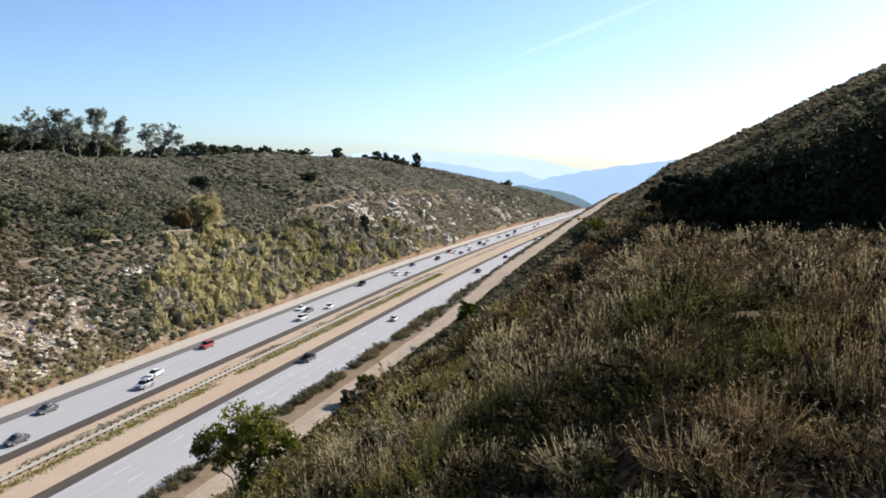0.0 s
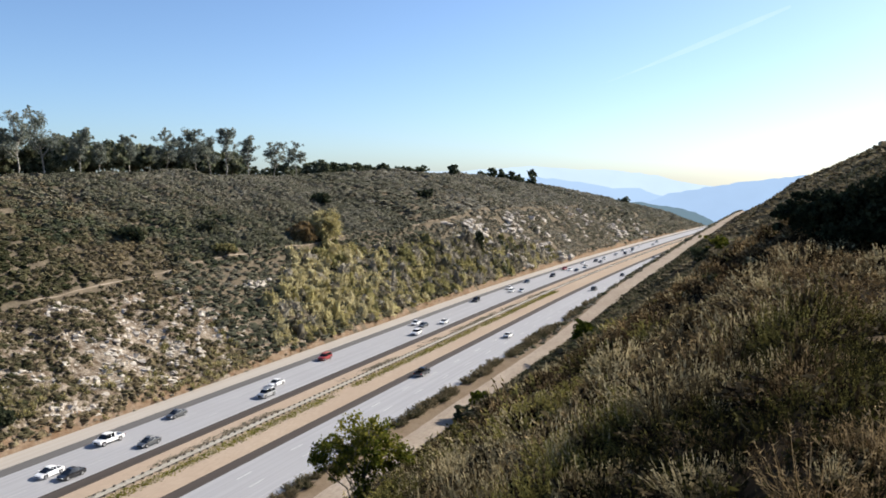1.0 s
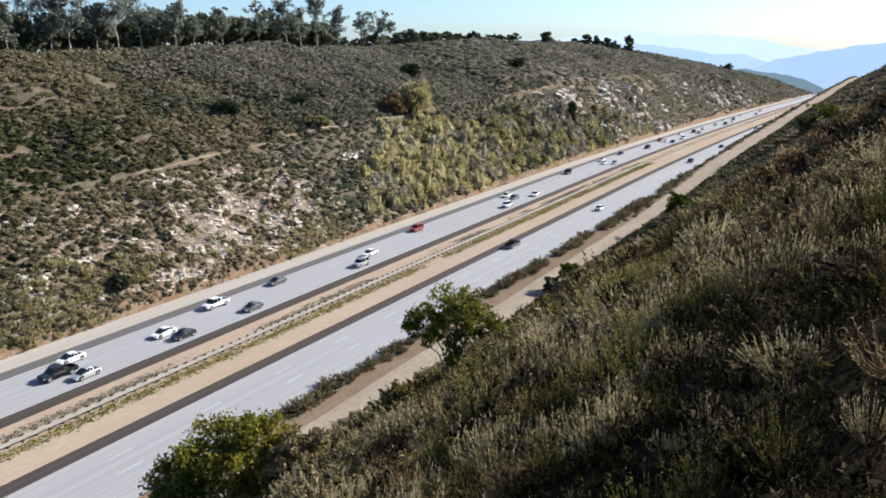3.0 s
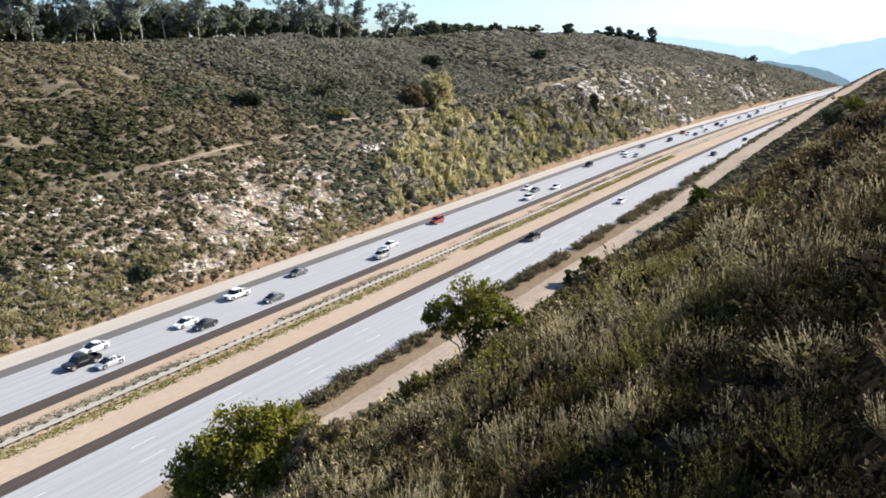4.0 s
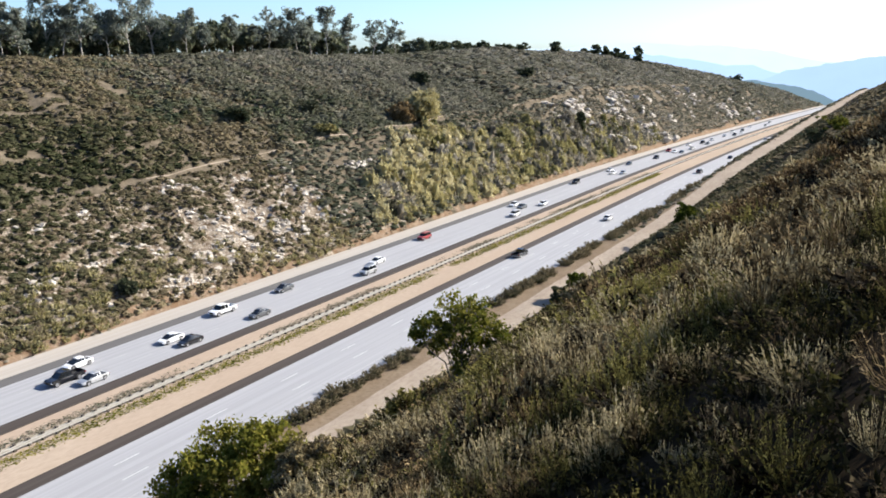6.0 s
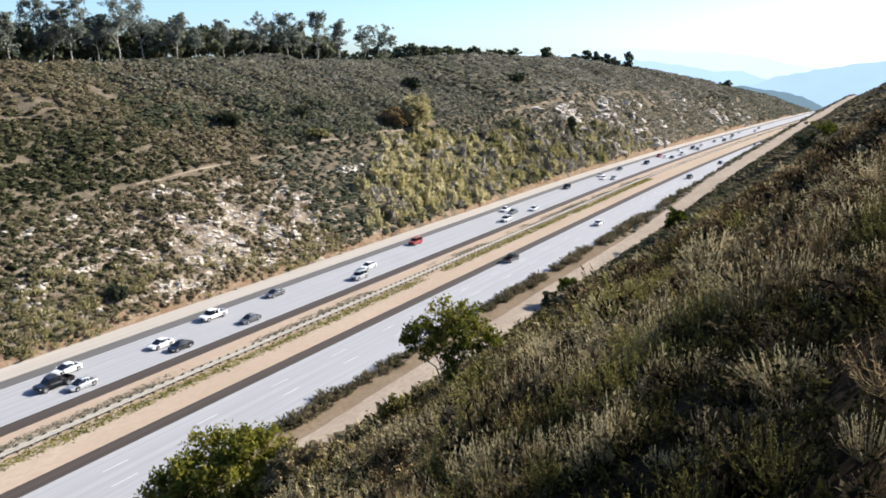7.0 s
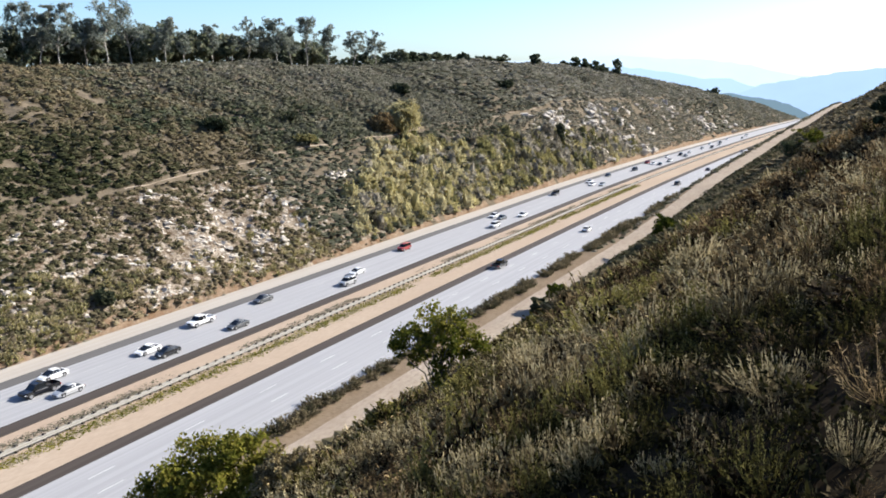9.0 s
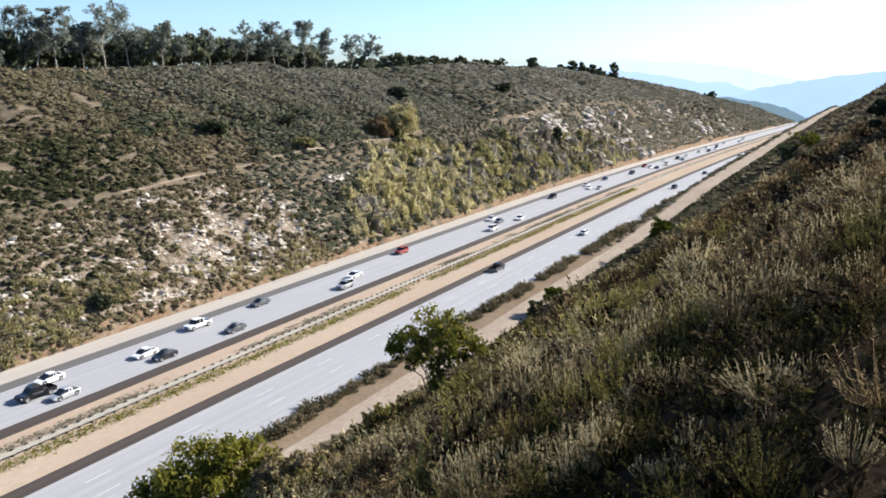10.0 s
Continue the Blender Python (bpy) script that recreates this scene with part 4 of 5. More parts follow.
M_STEEL = plain_mat("weathered_steel", (0.31, 0.295, 0.265), 0.7, 0.0, 0.3, 0.15, 3.0)
M_POST = plain_mat("weathered_post", (0.10, 0.085, 0.07), 0.9)
M_TYRE = plain_mat("tyre_rubber", (0.02, 0.02, 0.02), 0.85)
M_RIM = plain_mat("alloy_rim", (0.45, 0.45, 0.46), 0.35, 0.8)
M_GLASS = plain_mat("tinted_car_glass", (0.012, 0.014, 0.016), 0.08, 0.0, 0.6, 0.0)
M_LAMP = plain_mat("clear_headlight", (0.75, 0.76, 0.78), 0.15)
M_TAIL = plain_mat("red_tail_light", (0.35, 0.015, 0.012), 0.25)
M_TRIM = plain_mat("black_trim", (0.018, 0.018, 0.018), 0.6)
M_BARK = plain_mat("brown_bark", (0.099, 0.076, 0.057), 0.95, vary=0.45, scale=6)
M_PALEBARK = plain_mat("pale_eucalyptus_bark", (0.380, 0.350, 0.304), 0.9, vary=0.4, scale=1.5)
M_GREYBARK = plain_mat("grey_branch_bark", (0.152, 0.137, 0.114), 0.95, vary=0.4, scale=6)
M_ROCK = ground_mat("pale_sandstone", (0.45, 0.405, 0.345), (0.58, 0.54, 0.48), (0.29, 0.24, 0.185), 0.7, 3.0, 0.15)

# ---- lane marks and median barrier ----
DASH = box_mesh("lane_dash", -0.055, 0.055, -1.83, 1.83, -0.01, 0.006)
DASH.materials.append(M_PAINT)
DASH_WORN = box_mesh("lane_dash", -0.05, 0.05, -1.83, 1.83, -0.01, 0.006)
DASH_WORN.materials.append(M_WORN)
for parent, lines, y0 in ((road_e, (-76.75, -73.1), 44.6), (road_w, (-102.55, -106.2), 40.0)):
    for k, lx in enumerate(lines):
        for i in range(36):
            y = y0 + 14.63 * i - (1.8 if k else 0)
            d = new("lane_dash", DASH if parent is road_e else DASH_WORN)
            d.parent = parent
            d.location = (lx, y, float(road_z(y)) + 0.010)
for parent, lx in ((road_e, -79.5), (road_e, -69.35), (road_w, -98.95), (road_w, -109.95)):
    strip("edge_line", lx - 0.05, lx + 0.05, 0.014, M_WORN, "", parent=parent, depth=0.01)


def median_barrier():
    g = thing("guardrail", (-90.2, 0, 0), "long galvanised steel beam barrier on dark posts in the median", "guardrail")
    ys = np.array(spaced((30, 500, 7.62), (500, 1300, 15.24)))
    z = road_z(ys)
    n = len(ys)
    j = np.arange(n - 1)
    for side in (1, -1):
        prof = [(0.20, 0.30), (0.27, 0.35), (0.27, 0.45), (0.20, 0.51), (0.20, 0.56), (0.27, 0.62), (0.27, 0.74), (0.20, 0.80), (0.185, 0.80), (0.185, 0.30)]
        rows = np.concatenate([np.stack([np.full(n, side * a), ys, z + b], 1) for a, b in prof])
        m = len(prof)
        faces = np.concatenate([np.stack([a * n + j, ((a + 1) % m) * n + j, ((a + 1) % m) * n + j + 1, a * n + j + 1], 1) for a in range(m)])
        part("beam", build_mesh("beam", rows, faces), M_STEEL, g)
    post = box_mesh("post", -0.18, 0.18, -0.16, 0.16, -0.2, 0.98, 0.02)
    post.materials.append(M_POST)
    for i in range(170):
        y = 33.2 + 1.905 * i
        o = part("post", post, None, g)
        o.location = (0, y, float(road_z(y)))
    pb = []
    for i in range(330):
        y = 33.2 + 1.905 * (170 + i)
        z0 = float(road_z(y))
        pb.append([(sx * 0.19, y + sy * 0.1, z0 + h) for h in (-0.2, 0.95) for sx, sy in ((-1, -1), (1, -1), (1, 1), (-1, 1))])
    fs = [(0, 1, 5, 4), (1, 2, 6, 5), (2, 3, 7, 6), (3, 0, 4, 7), (4, 5, 6, 7)]
    me = build_mesh("post_line", np.array(pb).reshape(-1, 3), np.array([[8 * i + k for k in f] for i in range(330) for f in fs]))
    tagged(part("post_line", me, M_POST, g), kind="stuff")
    return g


median_barrier()


# ---- vehicles ----
def loft(name, rings, smooth_faces=False, bevel=0.0):
    bm = bmesh.new()
    rows = [[bm.verts.new(p) for p in r] for r in rings]
    m = len(rows[0])
    for a, b in zip(rows, rows[1:]):
        for i in range(m):
            bm.faces.new((a[i], a[(i + 1) % m], b[(i + 1) % m], b[i]))
    bm.faces.new(rows[0])
    bm.faces.new(rows[-1][::-1])
    if bevel:
        bmesh.ops.recalc_face_normals(bm, faces=bm.faces)
        bmesh.ops.bevel(bm, geom=[e for e in bm.edges if len(e.link_faces) == 2 and e.calc_face_angle(0) > 0.6], offset=bevel, segments=2, affect='EDGES')
    return bm_mesh(name, bm, smooth_faces)


def body_ring(y, w, zb, zm, zt, inset=0.07):
    return [(-w, y, zb), (-w * 1.01, y, zm), (-w + inset, y, zt), (w - inset, y, zt), (w * 1.01, y, zm), (w, y, zb)]


def cabin_ring(y, wb, zb, wt, zt):
    return [(-wb, y, zb), (-wt, y, zt), (wt, y, zt), (wb, y, zb)]


WHEEL_PARTS = {}


def wheel_meshes(r):
    if r not in WHEEL_PARTS:
        turn = Matrix.Rotation(radians(90), 4, 'Y')
        bm = bmesh.new()
        bmesh.ops.create_cone(bm, cap_ends=True, segments=20, radius1=r, radius2=r, depth=0.23, matrix=turn)
        bmesh.ops.bevel(bm, geom=[e for e in bm.edges if e.calc_face_angle(0) > 1], offset=0.03, segments=2, affect='EDGES')
        tyre = bm_mesh("tyre", bm)
        tyre.materials.append(M_TYRE)
        bm = bmesh.new()
        bmesh.ops.create_cone(bm, cap_ends=True, segments=16, radius1=r * 0.66, radius2=r * 0.66, depth=0.245, matrix=turn)
        rim = bm_mesh("rim", bm)
        rim.materials.append(M_RIM)
        WHEEL_PARTS[r] = (tyre, rim)
    return WHEEL_PARTS[r]


PAINTS = {
    "white": plain_mat("white_car_paint", (0.80, 0.80, 0.79), 0.35, coat=0.6, vary=0.04),
    "silver": plain_mat("silver_car_paint", (0.50, 0.51, 0.52), 0.35, 0.5, coat=0.6, vary=0.05),
    "black": plain_mat("black_car_paint", (0.012, 0.012, 0.014), 0.25, coat=0.7, vary=0.05),
    "grey": plain_mat("grey_car_paint", (0.10, 0.105, 0.11), 0.35, 0.4, coat=0.6, vary=0.05),
    "blue": plain_mat("dark_blue_car_paint", (0.015, 0.022, 0.05), 0.3, 0.2, coat=0.7, vary=0.05),
    "red": plain_mat("red_car_paint", (0.30, 0.02, 0.018), 0.35, coat=0.6, vary=0.05),
}
SHAPES = {
    # body stations (y, half width, bottom, shoulder, top), cabin stations (y, base half width, base z, top half width, top z)
    "sedan": dict(body=[(-2.33, .62, .32, .5, .62), (-2.2, .80, .24, .62, .88), (-1.3, .89, .2, .68, .93), (0.6, .9, .2, .68, .92), (1.3, .89, .2, .62, .83), (2.1, .8, .24, .54, .68), (2.33, .6, .32, .46, .56)],
                  cabin=[(-1.95, .74, .86, .66, .89), (-0.80, .80, .90, .56, 1.38), (-0.1, .80, .90, .56, 1.42), (0.30, .80, .9, .56, 1.37), (1.40, .74, .80, .68, .84)],
                  roof=(-0.78, 0.26, .56, 1.385), wheels=(1.40, -1.38, .33), length=4.66),
    "suv": dict(body=[(-2.33, .74, .4, .7, .95), (-2.25, .86, .32, .78, 1.08), (-1.2, .93, .3, .82, 1.10), (0.7, .94, .3, .82, 1.08), (1.3, .93, .3, .78, 1.04), (2.15, .86, .34, .7, .95), (2.36, .7, .42, .6, .8)],
                cabin=[(-2.28, .82, 1.02, .72, 1.08), (-1.95, .84, 1.06, .67, 1.68), (0.1, .85, 1.06, .68, 1.74), (0.55, .85, 1.06, .67, 1.66), (1.3, .80, 1.0, .74, 1.06)],
                roof=(-1.98, 0.55, .67, 1.68), wheels=(1.45, -1.42, .38), length=4.7),
    "pickup": dict(body=[(-0.75, .95, .42, .85, 1.02), (0.9, .96, .42, .86, 1.05), (1.5, .95, .42, .84, 1.08), (2.55, .92, .44, .78, 1.02), (2.85, .8, .5, .7, .9)],
                   cabin=[(-0.72, .86, 1.0, .72, 1.06), (-0.62, .86, 1.02, .70, 1.76), (0.6, .87, 1.04, .71, 1.80), (0.95, .87, 1.04, .70, 1.74), (1.6, .82, 1.02, .76, 1.08)],
                   roof=(-0.62, 0.9, .70, 1.75), wheels=(1.95, -1.75, .40), length=5.75),
}
KIND_LABEL = {"sedan": "{} four-door saloon car on the concrete lanes", "suv": "{} sport utility vehicle on the concrete lanes", "pickup": "{} crew-cab pickup truck with an open bed"}
COLOUR_NAME = {"white": "white", "silver": "silver", "black": "black", "grey": "dark grey", "blue": "dark blue", "red": "red"}
MADE = {}


def vehicle(kind, colour):
    """One car with its parts; its nose points along +y."""
    s, paint = SHAPES[kind], PAINTS[colour]
    cat = {"sedan": "car", "suv": "car", "pickup": "pickup truck"}[kind]
    car = thing(kind if kind != "sedan" else "car", (0, 0, -40), KIND_LABEL[kind].format(COLOUR_NAME[colour]), cat, "vehicles on the freeway")
    part("body", loft("body", [body_ring(*b) for b in s["body"]], bevel=0.03), paint, car)
    part("cabin_glass", loft("cabin_glass", [cabin_ring(*c) for c in s["cabin"]], bevel=0.02), M_GLASS, car, "dark tinted windows")
    y0, y1, w, z = s["roof"]
    part("roof", loft("roof", [[(-w - .02, y, zz - .05), (-w + .06, y, zz + .03), (w - .06, y, zz + .03), (w + .02, y, zz - .05)]
                               for y, zz in ((y0 - .06, z), ((y0 + y1) / 2, z + .05), (y1 + .06, z))]), paint, car)
    c = s["cabin"]
    ym = (y0 + y1) / 2
    for sx in (-1, 1):
        for ya, yb in (((ym - .03), (ym + .03)), ((y0 - .02), (y0 + .06))):
            bm = bmesh.new()
            wb, wt, zb = c[2][1] + .008, c[2][3] + .012, c[2][2]
            vs = [bm.verts.new((sx * a, y, zz)) for a, zz in ((wb, zb), (wt, z)) for y in (ya, yb)] + \
                 [bm.verts.new((sx * (a - .05), y, zz)) for a, zz in ((wb, zb), (wt, z)) for y in (ya, yb)]
            for f in ((0, 1, 3, 2), (4, 5, 7, 6), (0, 1, 5, 4), (2, 3, 7, 6), (0, 2, 6, 4), (1, 3, 7, 5)):
                bm.faces.new([vs[i] for i in f])
            part("pillar", bm_mesh("pillar", bm), paint, car)
    yf, yr, r = s["wheels"]
    tyre, rim = wheel_meshes(r)
    hw = s["body"][2][1]
    for sx in (-1, 1):
        for y in (yf, yr):
            wh = part("wheel", tyre, None, car)
            wh.location = (sx * (hw - 0.09), y, r)
            part("rim", rim, None, wh)
            arch = part("wheel_arch", box_mesh("wheel_arch", -0.02, 0.02, -r - 0.05, r + 0.05, 0.05, r + 0.10, 0.01), M_TRIM, car)
            arch.location = (sx * (hw - 0.0), y, r - 0.05)
    nose, tail = s["body"][-1], s["body"][0]
    if kind == "pickup":
        for nm, dims in (("bed_floor", (-.88, .88, -2.78, -.74, .62, .70)), ("bed_side", (-.96, -.88, -2.80, -.74, .45, 1.10)), ("bed_side", (.88, .96, -2.80, -.74, .45, 1.10)), ("tailgate", (-.88, .88, -2.86, -2.78, .50, 1.10))):
            part(nm, box_mesh(nm, *dims, 0.015), paint, car)
        part("bumper", box_mesh("bumper", -.9, .9, -2.98, -2.86, .45, .62, .03), M_RIM, car, "bright rear bumper")
        ty, tz = -2.87, .85
    else:
        ty, tz = tail[0] + .02, tail[3] + .16
        part("bumper", box_mesh("bumper", -.72, .72, tail[0] - .05, tail[0] + .1, .32, .52, .03), M_TRIM, car)
    for sx in (-1, 1):
        h = part("headlight", box_mesh("headlight", -.17, .17, -.12, .03, -.06, .07, .02), M_LAMP, car)
        h.location = (sx * (nose[1] - .02), nose[0] - .04, nose[3] + .08)
        tl = part("tail_light", box_mesh("tail_light", -.13, .13, -.03, .10, -.08, .08, .02), M_TAIL, car)
        tl.location = (sx * ((tail[1] if kind != "pickup" else .98) - .06), ty, tz)
        mi = part("mirror", box_mesh("mirror", -.10, .10, -.05, .06, -.07, .07, .02), paint, car)
        mi.location = (sx * (hw + .07), c[-1][0] - .35, c[2][2] + .07)
    part("grille", box_mesh("grille", -.45, .45, nose[0] - .02, nose[0] + .02, nose[2] + .06, nose[4] - .03, .01), M_TRIM, car)
    return car


def put_vehicle(kind, colour, lane, y, away):
    m = pose(lane, y, float(road_z(y)) + 0.012, 0, 0, 0 if away else 180)
    key = (kind, colour)
    if key not in MADE:
        MADE[key] = vehicle(kind, colour)
        MADE[key].matrix_basis = m
    else:
        copy_thing(MADE[key], m)


A, B, C = -100.8, -104.4, -108.1          # lanes towards the camera
D, E, F = -78.6, -74.9, -71.3             # lanes away from it
ONCOMING = [("pickup", "black", B, 71.5), ("sedan", "white", C, 76.5), ("sedan", "silver", A, 73.5), ("sedan", "white", B, 91.5), ("sedan", "black", A, 92.3),
            ("pickup", "white", C, 107.3), ("sedan", "grey", C, 124.5), ("sedan", "grey", A, 109), ("suv", "silver", A, 143.6), ("sedan", "white", B, 152.5),
            ("suv", "red", C, 179.5), ("sedan", "white", C, 234.5), ("sedan", "grey", B, 232), ("suv", "white", A, 219), ("sedan", "white", A, 240),
            ("suv", "black", C, 288), ("sedan", "white", B, 319), ("sedan", "white", C, 327), ("sedan", "silver", A, 321), ("sedan", "black", C, 352),
            ("suv", "blue", B, 381), ("suv", "red", C, 417), ("sedan", "white", B, 414), ("sedan", "black", A, 413), ("pickup", "white", A, 434), ("sedan", "white", C, 458),
            ("suv", "black", B, 474), ("sedan", "grey", A, 470), ("sedan", "white", B, 497), ("sedan", "silver", B, 533), ("suv", "blue", A, 545), ("sedan", "white", C, 576),
            ("sedan", "white", A, 569), ("suv", "grey", B, 592), ("sedan", "white", C, 640), ("sedan", "silver", A, 662), ("suv", "white", B, 705)]
AWAY = [("pickup", "black", D, 174), ("sedan", "white", E, 226), ("suv", "grey", E, 338), ("sedan", "blue", E, 399), ("sedan", "silver", D, 520)]
for kind, colour, lane, y in ONCOMING:
    put_vehicle(kind, colour, lane, y, False)
for kind, colour, lane, y in AWAY:
    put_vehicle(kind, colour, lane, y, True)


# ---- trees and single bushes ----
def tube(path, radii, sides, V, Fc):
    """Adds a tapered tube along a path to lists of points and faces."""
    path = [np.array(p, float) for p in path]
    start = len(V)
    for k, p in enumerate(path):
        d = path[min(k + 1, len(path) - 1)] - path[max(k - 1, 0)]
        d = d / (np.linalg.norm(d) + 1e-9)
        u = np.cross(d, (0.3, 0.9, 0.1))
        u /= np.linalg.norm(u) + 1e-9
        w = np.cross(d, u)
        for i in range(sides):
            a = 2 * np.pi * i / sides
            V.append(p + (u * np.cos(a) + w * np.sin(a)) * radii[k])
    for k in range(len(path) - 1):
        for i in range(sides):
            a, b = start + k * sides + i, start + k * sides + (i + 1) % sides
            Fc.append((a, b, b + sides, a + sides))


def tree(name, x, y, h, spread, label, category, seed, leaf_m, bark_m, tone=0.4, trunk=0.45, limbs=7, clumps=26, leaves=34, leaf=0.5,
         clump_r=0.16, stems=1, lean=0.04, droop=0.0, girth=0.022, group="", low=0.0):
    """A tree or tall bush: bent trunk or stems, limbs, and a crown of many uneven clumps with gaps between."""
    rng = np.random.default_rng(seed)
    V, Fc, tips = [], [], []
    for s in range(stems):
        a0 = rng.uniform(0, 2 * np.pi)
        base = np.array([np.cos(a0), np.sin(a0), 0]) * (0.04 * spread if stems > 1 else 0)
        off = np.array([np.cos(a0), np.sin(a0), 0]) * (spread * rng.uniform(0.15, 0.5) if stems > 1 else h * lean * rng.uniform(0.4, 1.5))
        top = base + off + np.array([0, 0, h * rng.uniform(0.78, 0.92)])
        path = [base + (top - base) * f + (rng.normal(size=3) * (1, 1, 0.2)) * h * 0.018 * (0 < f < 1) for f in (0, .2, .4, .6, .8, 1)]
        path[0][2] -= 0.4
        r0 = h * girth / (stems ** 0.4)
        tube(path, [r0 * q for q in (1.15, .9, .75, .58, .38, .14)], 7, V, Fc)
        for k in range(max(2, limbs // stems)):
            f = rng.uniform(trunk, 0.95)
            i = int(f * 5)
            p = path[i] + (path[min(i + 1, 5)] - path[i]) * (f * 5 - i)
            a = rng.uniform(0, 2 * np.pi)
            reach = spread * rng.uniform(0.45, 1.0) * (1.05 - 0.45 * (f - trunk) / (1 - trunk + 1e-6))
            e = p + np.array([np.cos(a) * reach, np.sin(a) * reach, h * rng.uniform(0.04, 0.18) - droop * h])
            e[2] = min(e[2], h * 0.98)
            m = (p + e) / 2 + (0, 0, h * 0.03)
            tube([p, m, e], [r0 * .38, r0 * .25, r0 * .08], 5, V, Fc)
            tips += [e, m, (e + m) / 2]
        tips += [path[5], path[4]]
    tm = build_mesh("trunk", np.array(V), np.array(Fc))
    tm.polygons.foreach_set("use_smooth", np.ones(len(Fc), bool))
    tips = np.array(tips)
    pick = tips[rng.integers(0, len(tips), clumps)] + rng.normal(size=(clumps, 3)) * (spread * .13, spread * .13, h * .04)
    if low:
        extra = int(clumps * 0.5)
        a = rng.uniform(0, 2 * np.pi, extra)
        rr = spread * np.sqrt(rng.uniform(0, 1, extra)) * 0.85
        pick = np.concatenate([pick, np.stack([np.cos(a) * rr, np.sin(a) * rr, h * rng.uniform(low, 0.7, extra)], 1)])
    pick[:, 2] = np.clip(pick[:, 2], h * 0.08, h)
    C0, T0 = [], []
    for c in pick:
        r = h * clump_r * rng.uniform(0.5, 1.25)
        d = rng.normal(size=(leaves, 3))
        d /= np.linalg.norm(d, axis=1, keepdims=True)
        C0.append(c + d * r * rng.uniform(0.35, 1.0, leaves)[:, None] * (1, 1, 0.75))
        T0.append(np.full(leaves, tone + rng.normal(0, 0.09)))
    cen = np.concatenate(C0)
    cen[:, 2] = np.maximum(cen[:, 2], 0.15)
    v, f = tri_cloud(cen, leaf, rng, up=-0.3 if droop else 0.3)
    cm = build_mesh("crown", v, f)
    at = cm.attributes.new("tone", 'FLOAT', 'POINT')
    at.data.foreach_set("value", np.repeat(np.concatenate(T0), 3).astype(np.float32))
    t = thing(name, (x, y, float(ground_z(x, y)) - 0.05), label, category, group)
    part("trunk", tm, bark_m, t)
    part("crown", cm, leaf_m, t)
    return t


def bearing(az, dist):
    return -math.sin(radians(az)) * dist, math.cos(radians(az)) * dist


def row_trees():
    # tall eucalyptus on the ridge: bearing, height of the top above eye level, in degrees; trunk look
    for k, (az, el, bark, spread) in enumerate([(59.5, 3.7, 0, .20), (57.0, 3.4, 0, .2), (54.7, 3.8, 0, .20), (52.5, 4.1, 0, .2), (49.8, 4.15, 1, .17), (48.35, 4.5, 1, .17), (46.3, 3.3, 0, .2),
                                                (43.4, 2.8, 0, .2), (41.1, 3.3, 0, .2), (39.25, 3.2, 0, .22), (37.4, 3.25, 0, .18), (36.0, 2.95, 0, .16), (34.3, 2.4, 0, .24), (32.9, 2.5, 0, .22),
                                                (58.2, 2.6, 0, .2), (55.9, 3.0, 0, .2), (53.6, 3.2, 0, .2), (51.0, 3.0, 0, .2), (45.2, 2.3, 0, .2), (42.2, 2.2, 0, .2), (40.2, 2.9, 0, .2), (38.4, 2.7, 0, .2)]):
        d = 224 / math.sin(radians(az)) + (k % 3) * 4
        x, y = bearing(az, d)
        h = EYE + d * math.tan(radians(el)) - float(ground_z(x, y))
        spread = spread * 1.55
        tree("eucalyptus_tree", x, y, h, h * spread, "tall slender eucalyptus with pale trunk and airy grey-green crown" if bark else "tall eucalyptus with airy grey-green crown on the ridge",
             "tree", 100 + k, M_EUC, M_PALEBARK, tone=0.76, trunk=0.30, limbs=20, clumps=140, leaves=28, leaf=0.44, clump_r=0.06, lean=0.08, droop=-0.09, girth=0.013, group="eucalyptus row")
    rng = np.random.default_rng(5)
    protos = []
    for k in range(5):
        protos.append(tree("oak_tree", -236, 60 + k * 9, 10.5 + 0.5 * k, 5.0, "dark rounded evergreen tree on the ridge", "tree", 140 + k, M_TREE, M_BARK, tone=0.64, trunk=0.25,
                           limbs=8, clumps=34, leaves=30, leaf=0.95, clump_r=0.15, low=0.15, group="dark trees behind the eucalyptus"))
    az, k = 60.0, 0
    while az > 30.5:
        d = (236 + rng.uniform(-6, 10)) / math.sin(radians(az))
        x, y = bearing(az, d)
        o = copy_thing(protos[k % 5], pose(x, y, float(ground_z(x, y)) - 0.1, 0, 0, rng.uniform(0, 360)))
        s = rng.uniform(0.9, 1.35) * (1.0 if az > 36 else 0.55)
        o.scale = (s, s, s * rng.uniform(0.9, 1.1))
        az -= 0.50 * rng.uniform(0.7, 1.3)
        k += 1
    # further along the skyline
    for k, (az, d, h, sp) in enumerate([(30.3, 455, 6.0, 6), (29.6, 462, 5.5, 6), (28.8, 470, 6.5, 5.5), (28.0, 475, 5, 6), (27.0, 480, 4.5, 5), (25.6, 500, 4.5, 6), (24.4, 520, 4, 6), (22.1, 570, 8, 4.2), (20.2, 640, 6.5, 4.5), (19.5, 645, 7.5, 4.5),
                                        (18.9, 650, 7.5, 5), (18.2, 660, 7.5, 5), (17.7, 665, 6.5, 5), (16.83, 700, 13.5, 4.4), (10.6, 900, 10, 7)]):
        x, y = bearing(az, d)
        tree("oak_tree", x, y, h, sp, "dark green tree standing on the far skyline", "tree", 170 + k, M_TREE, M_BARK, tone=0.45, trunk=0.15, limbs=8, clumps=34, leaves=26, leaf=1.1, clump_r=0.16, low=0.1)


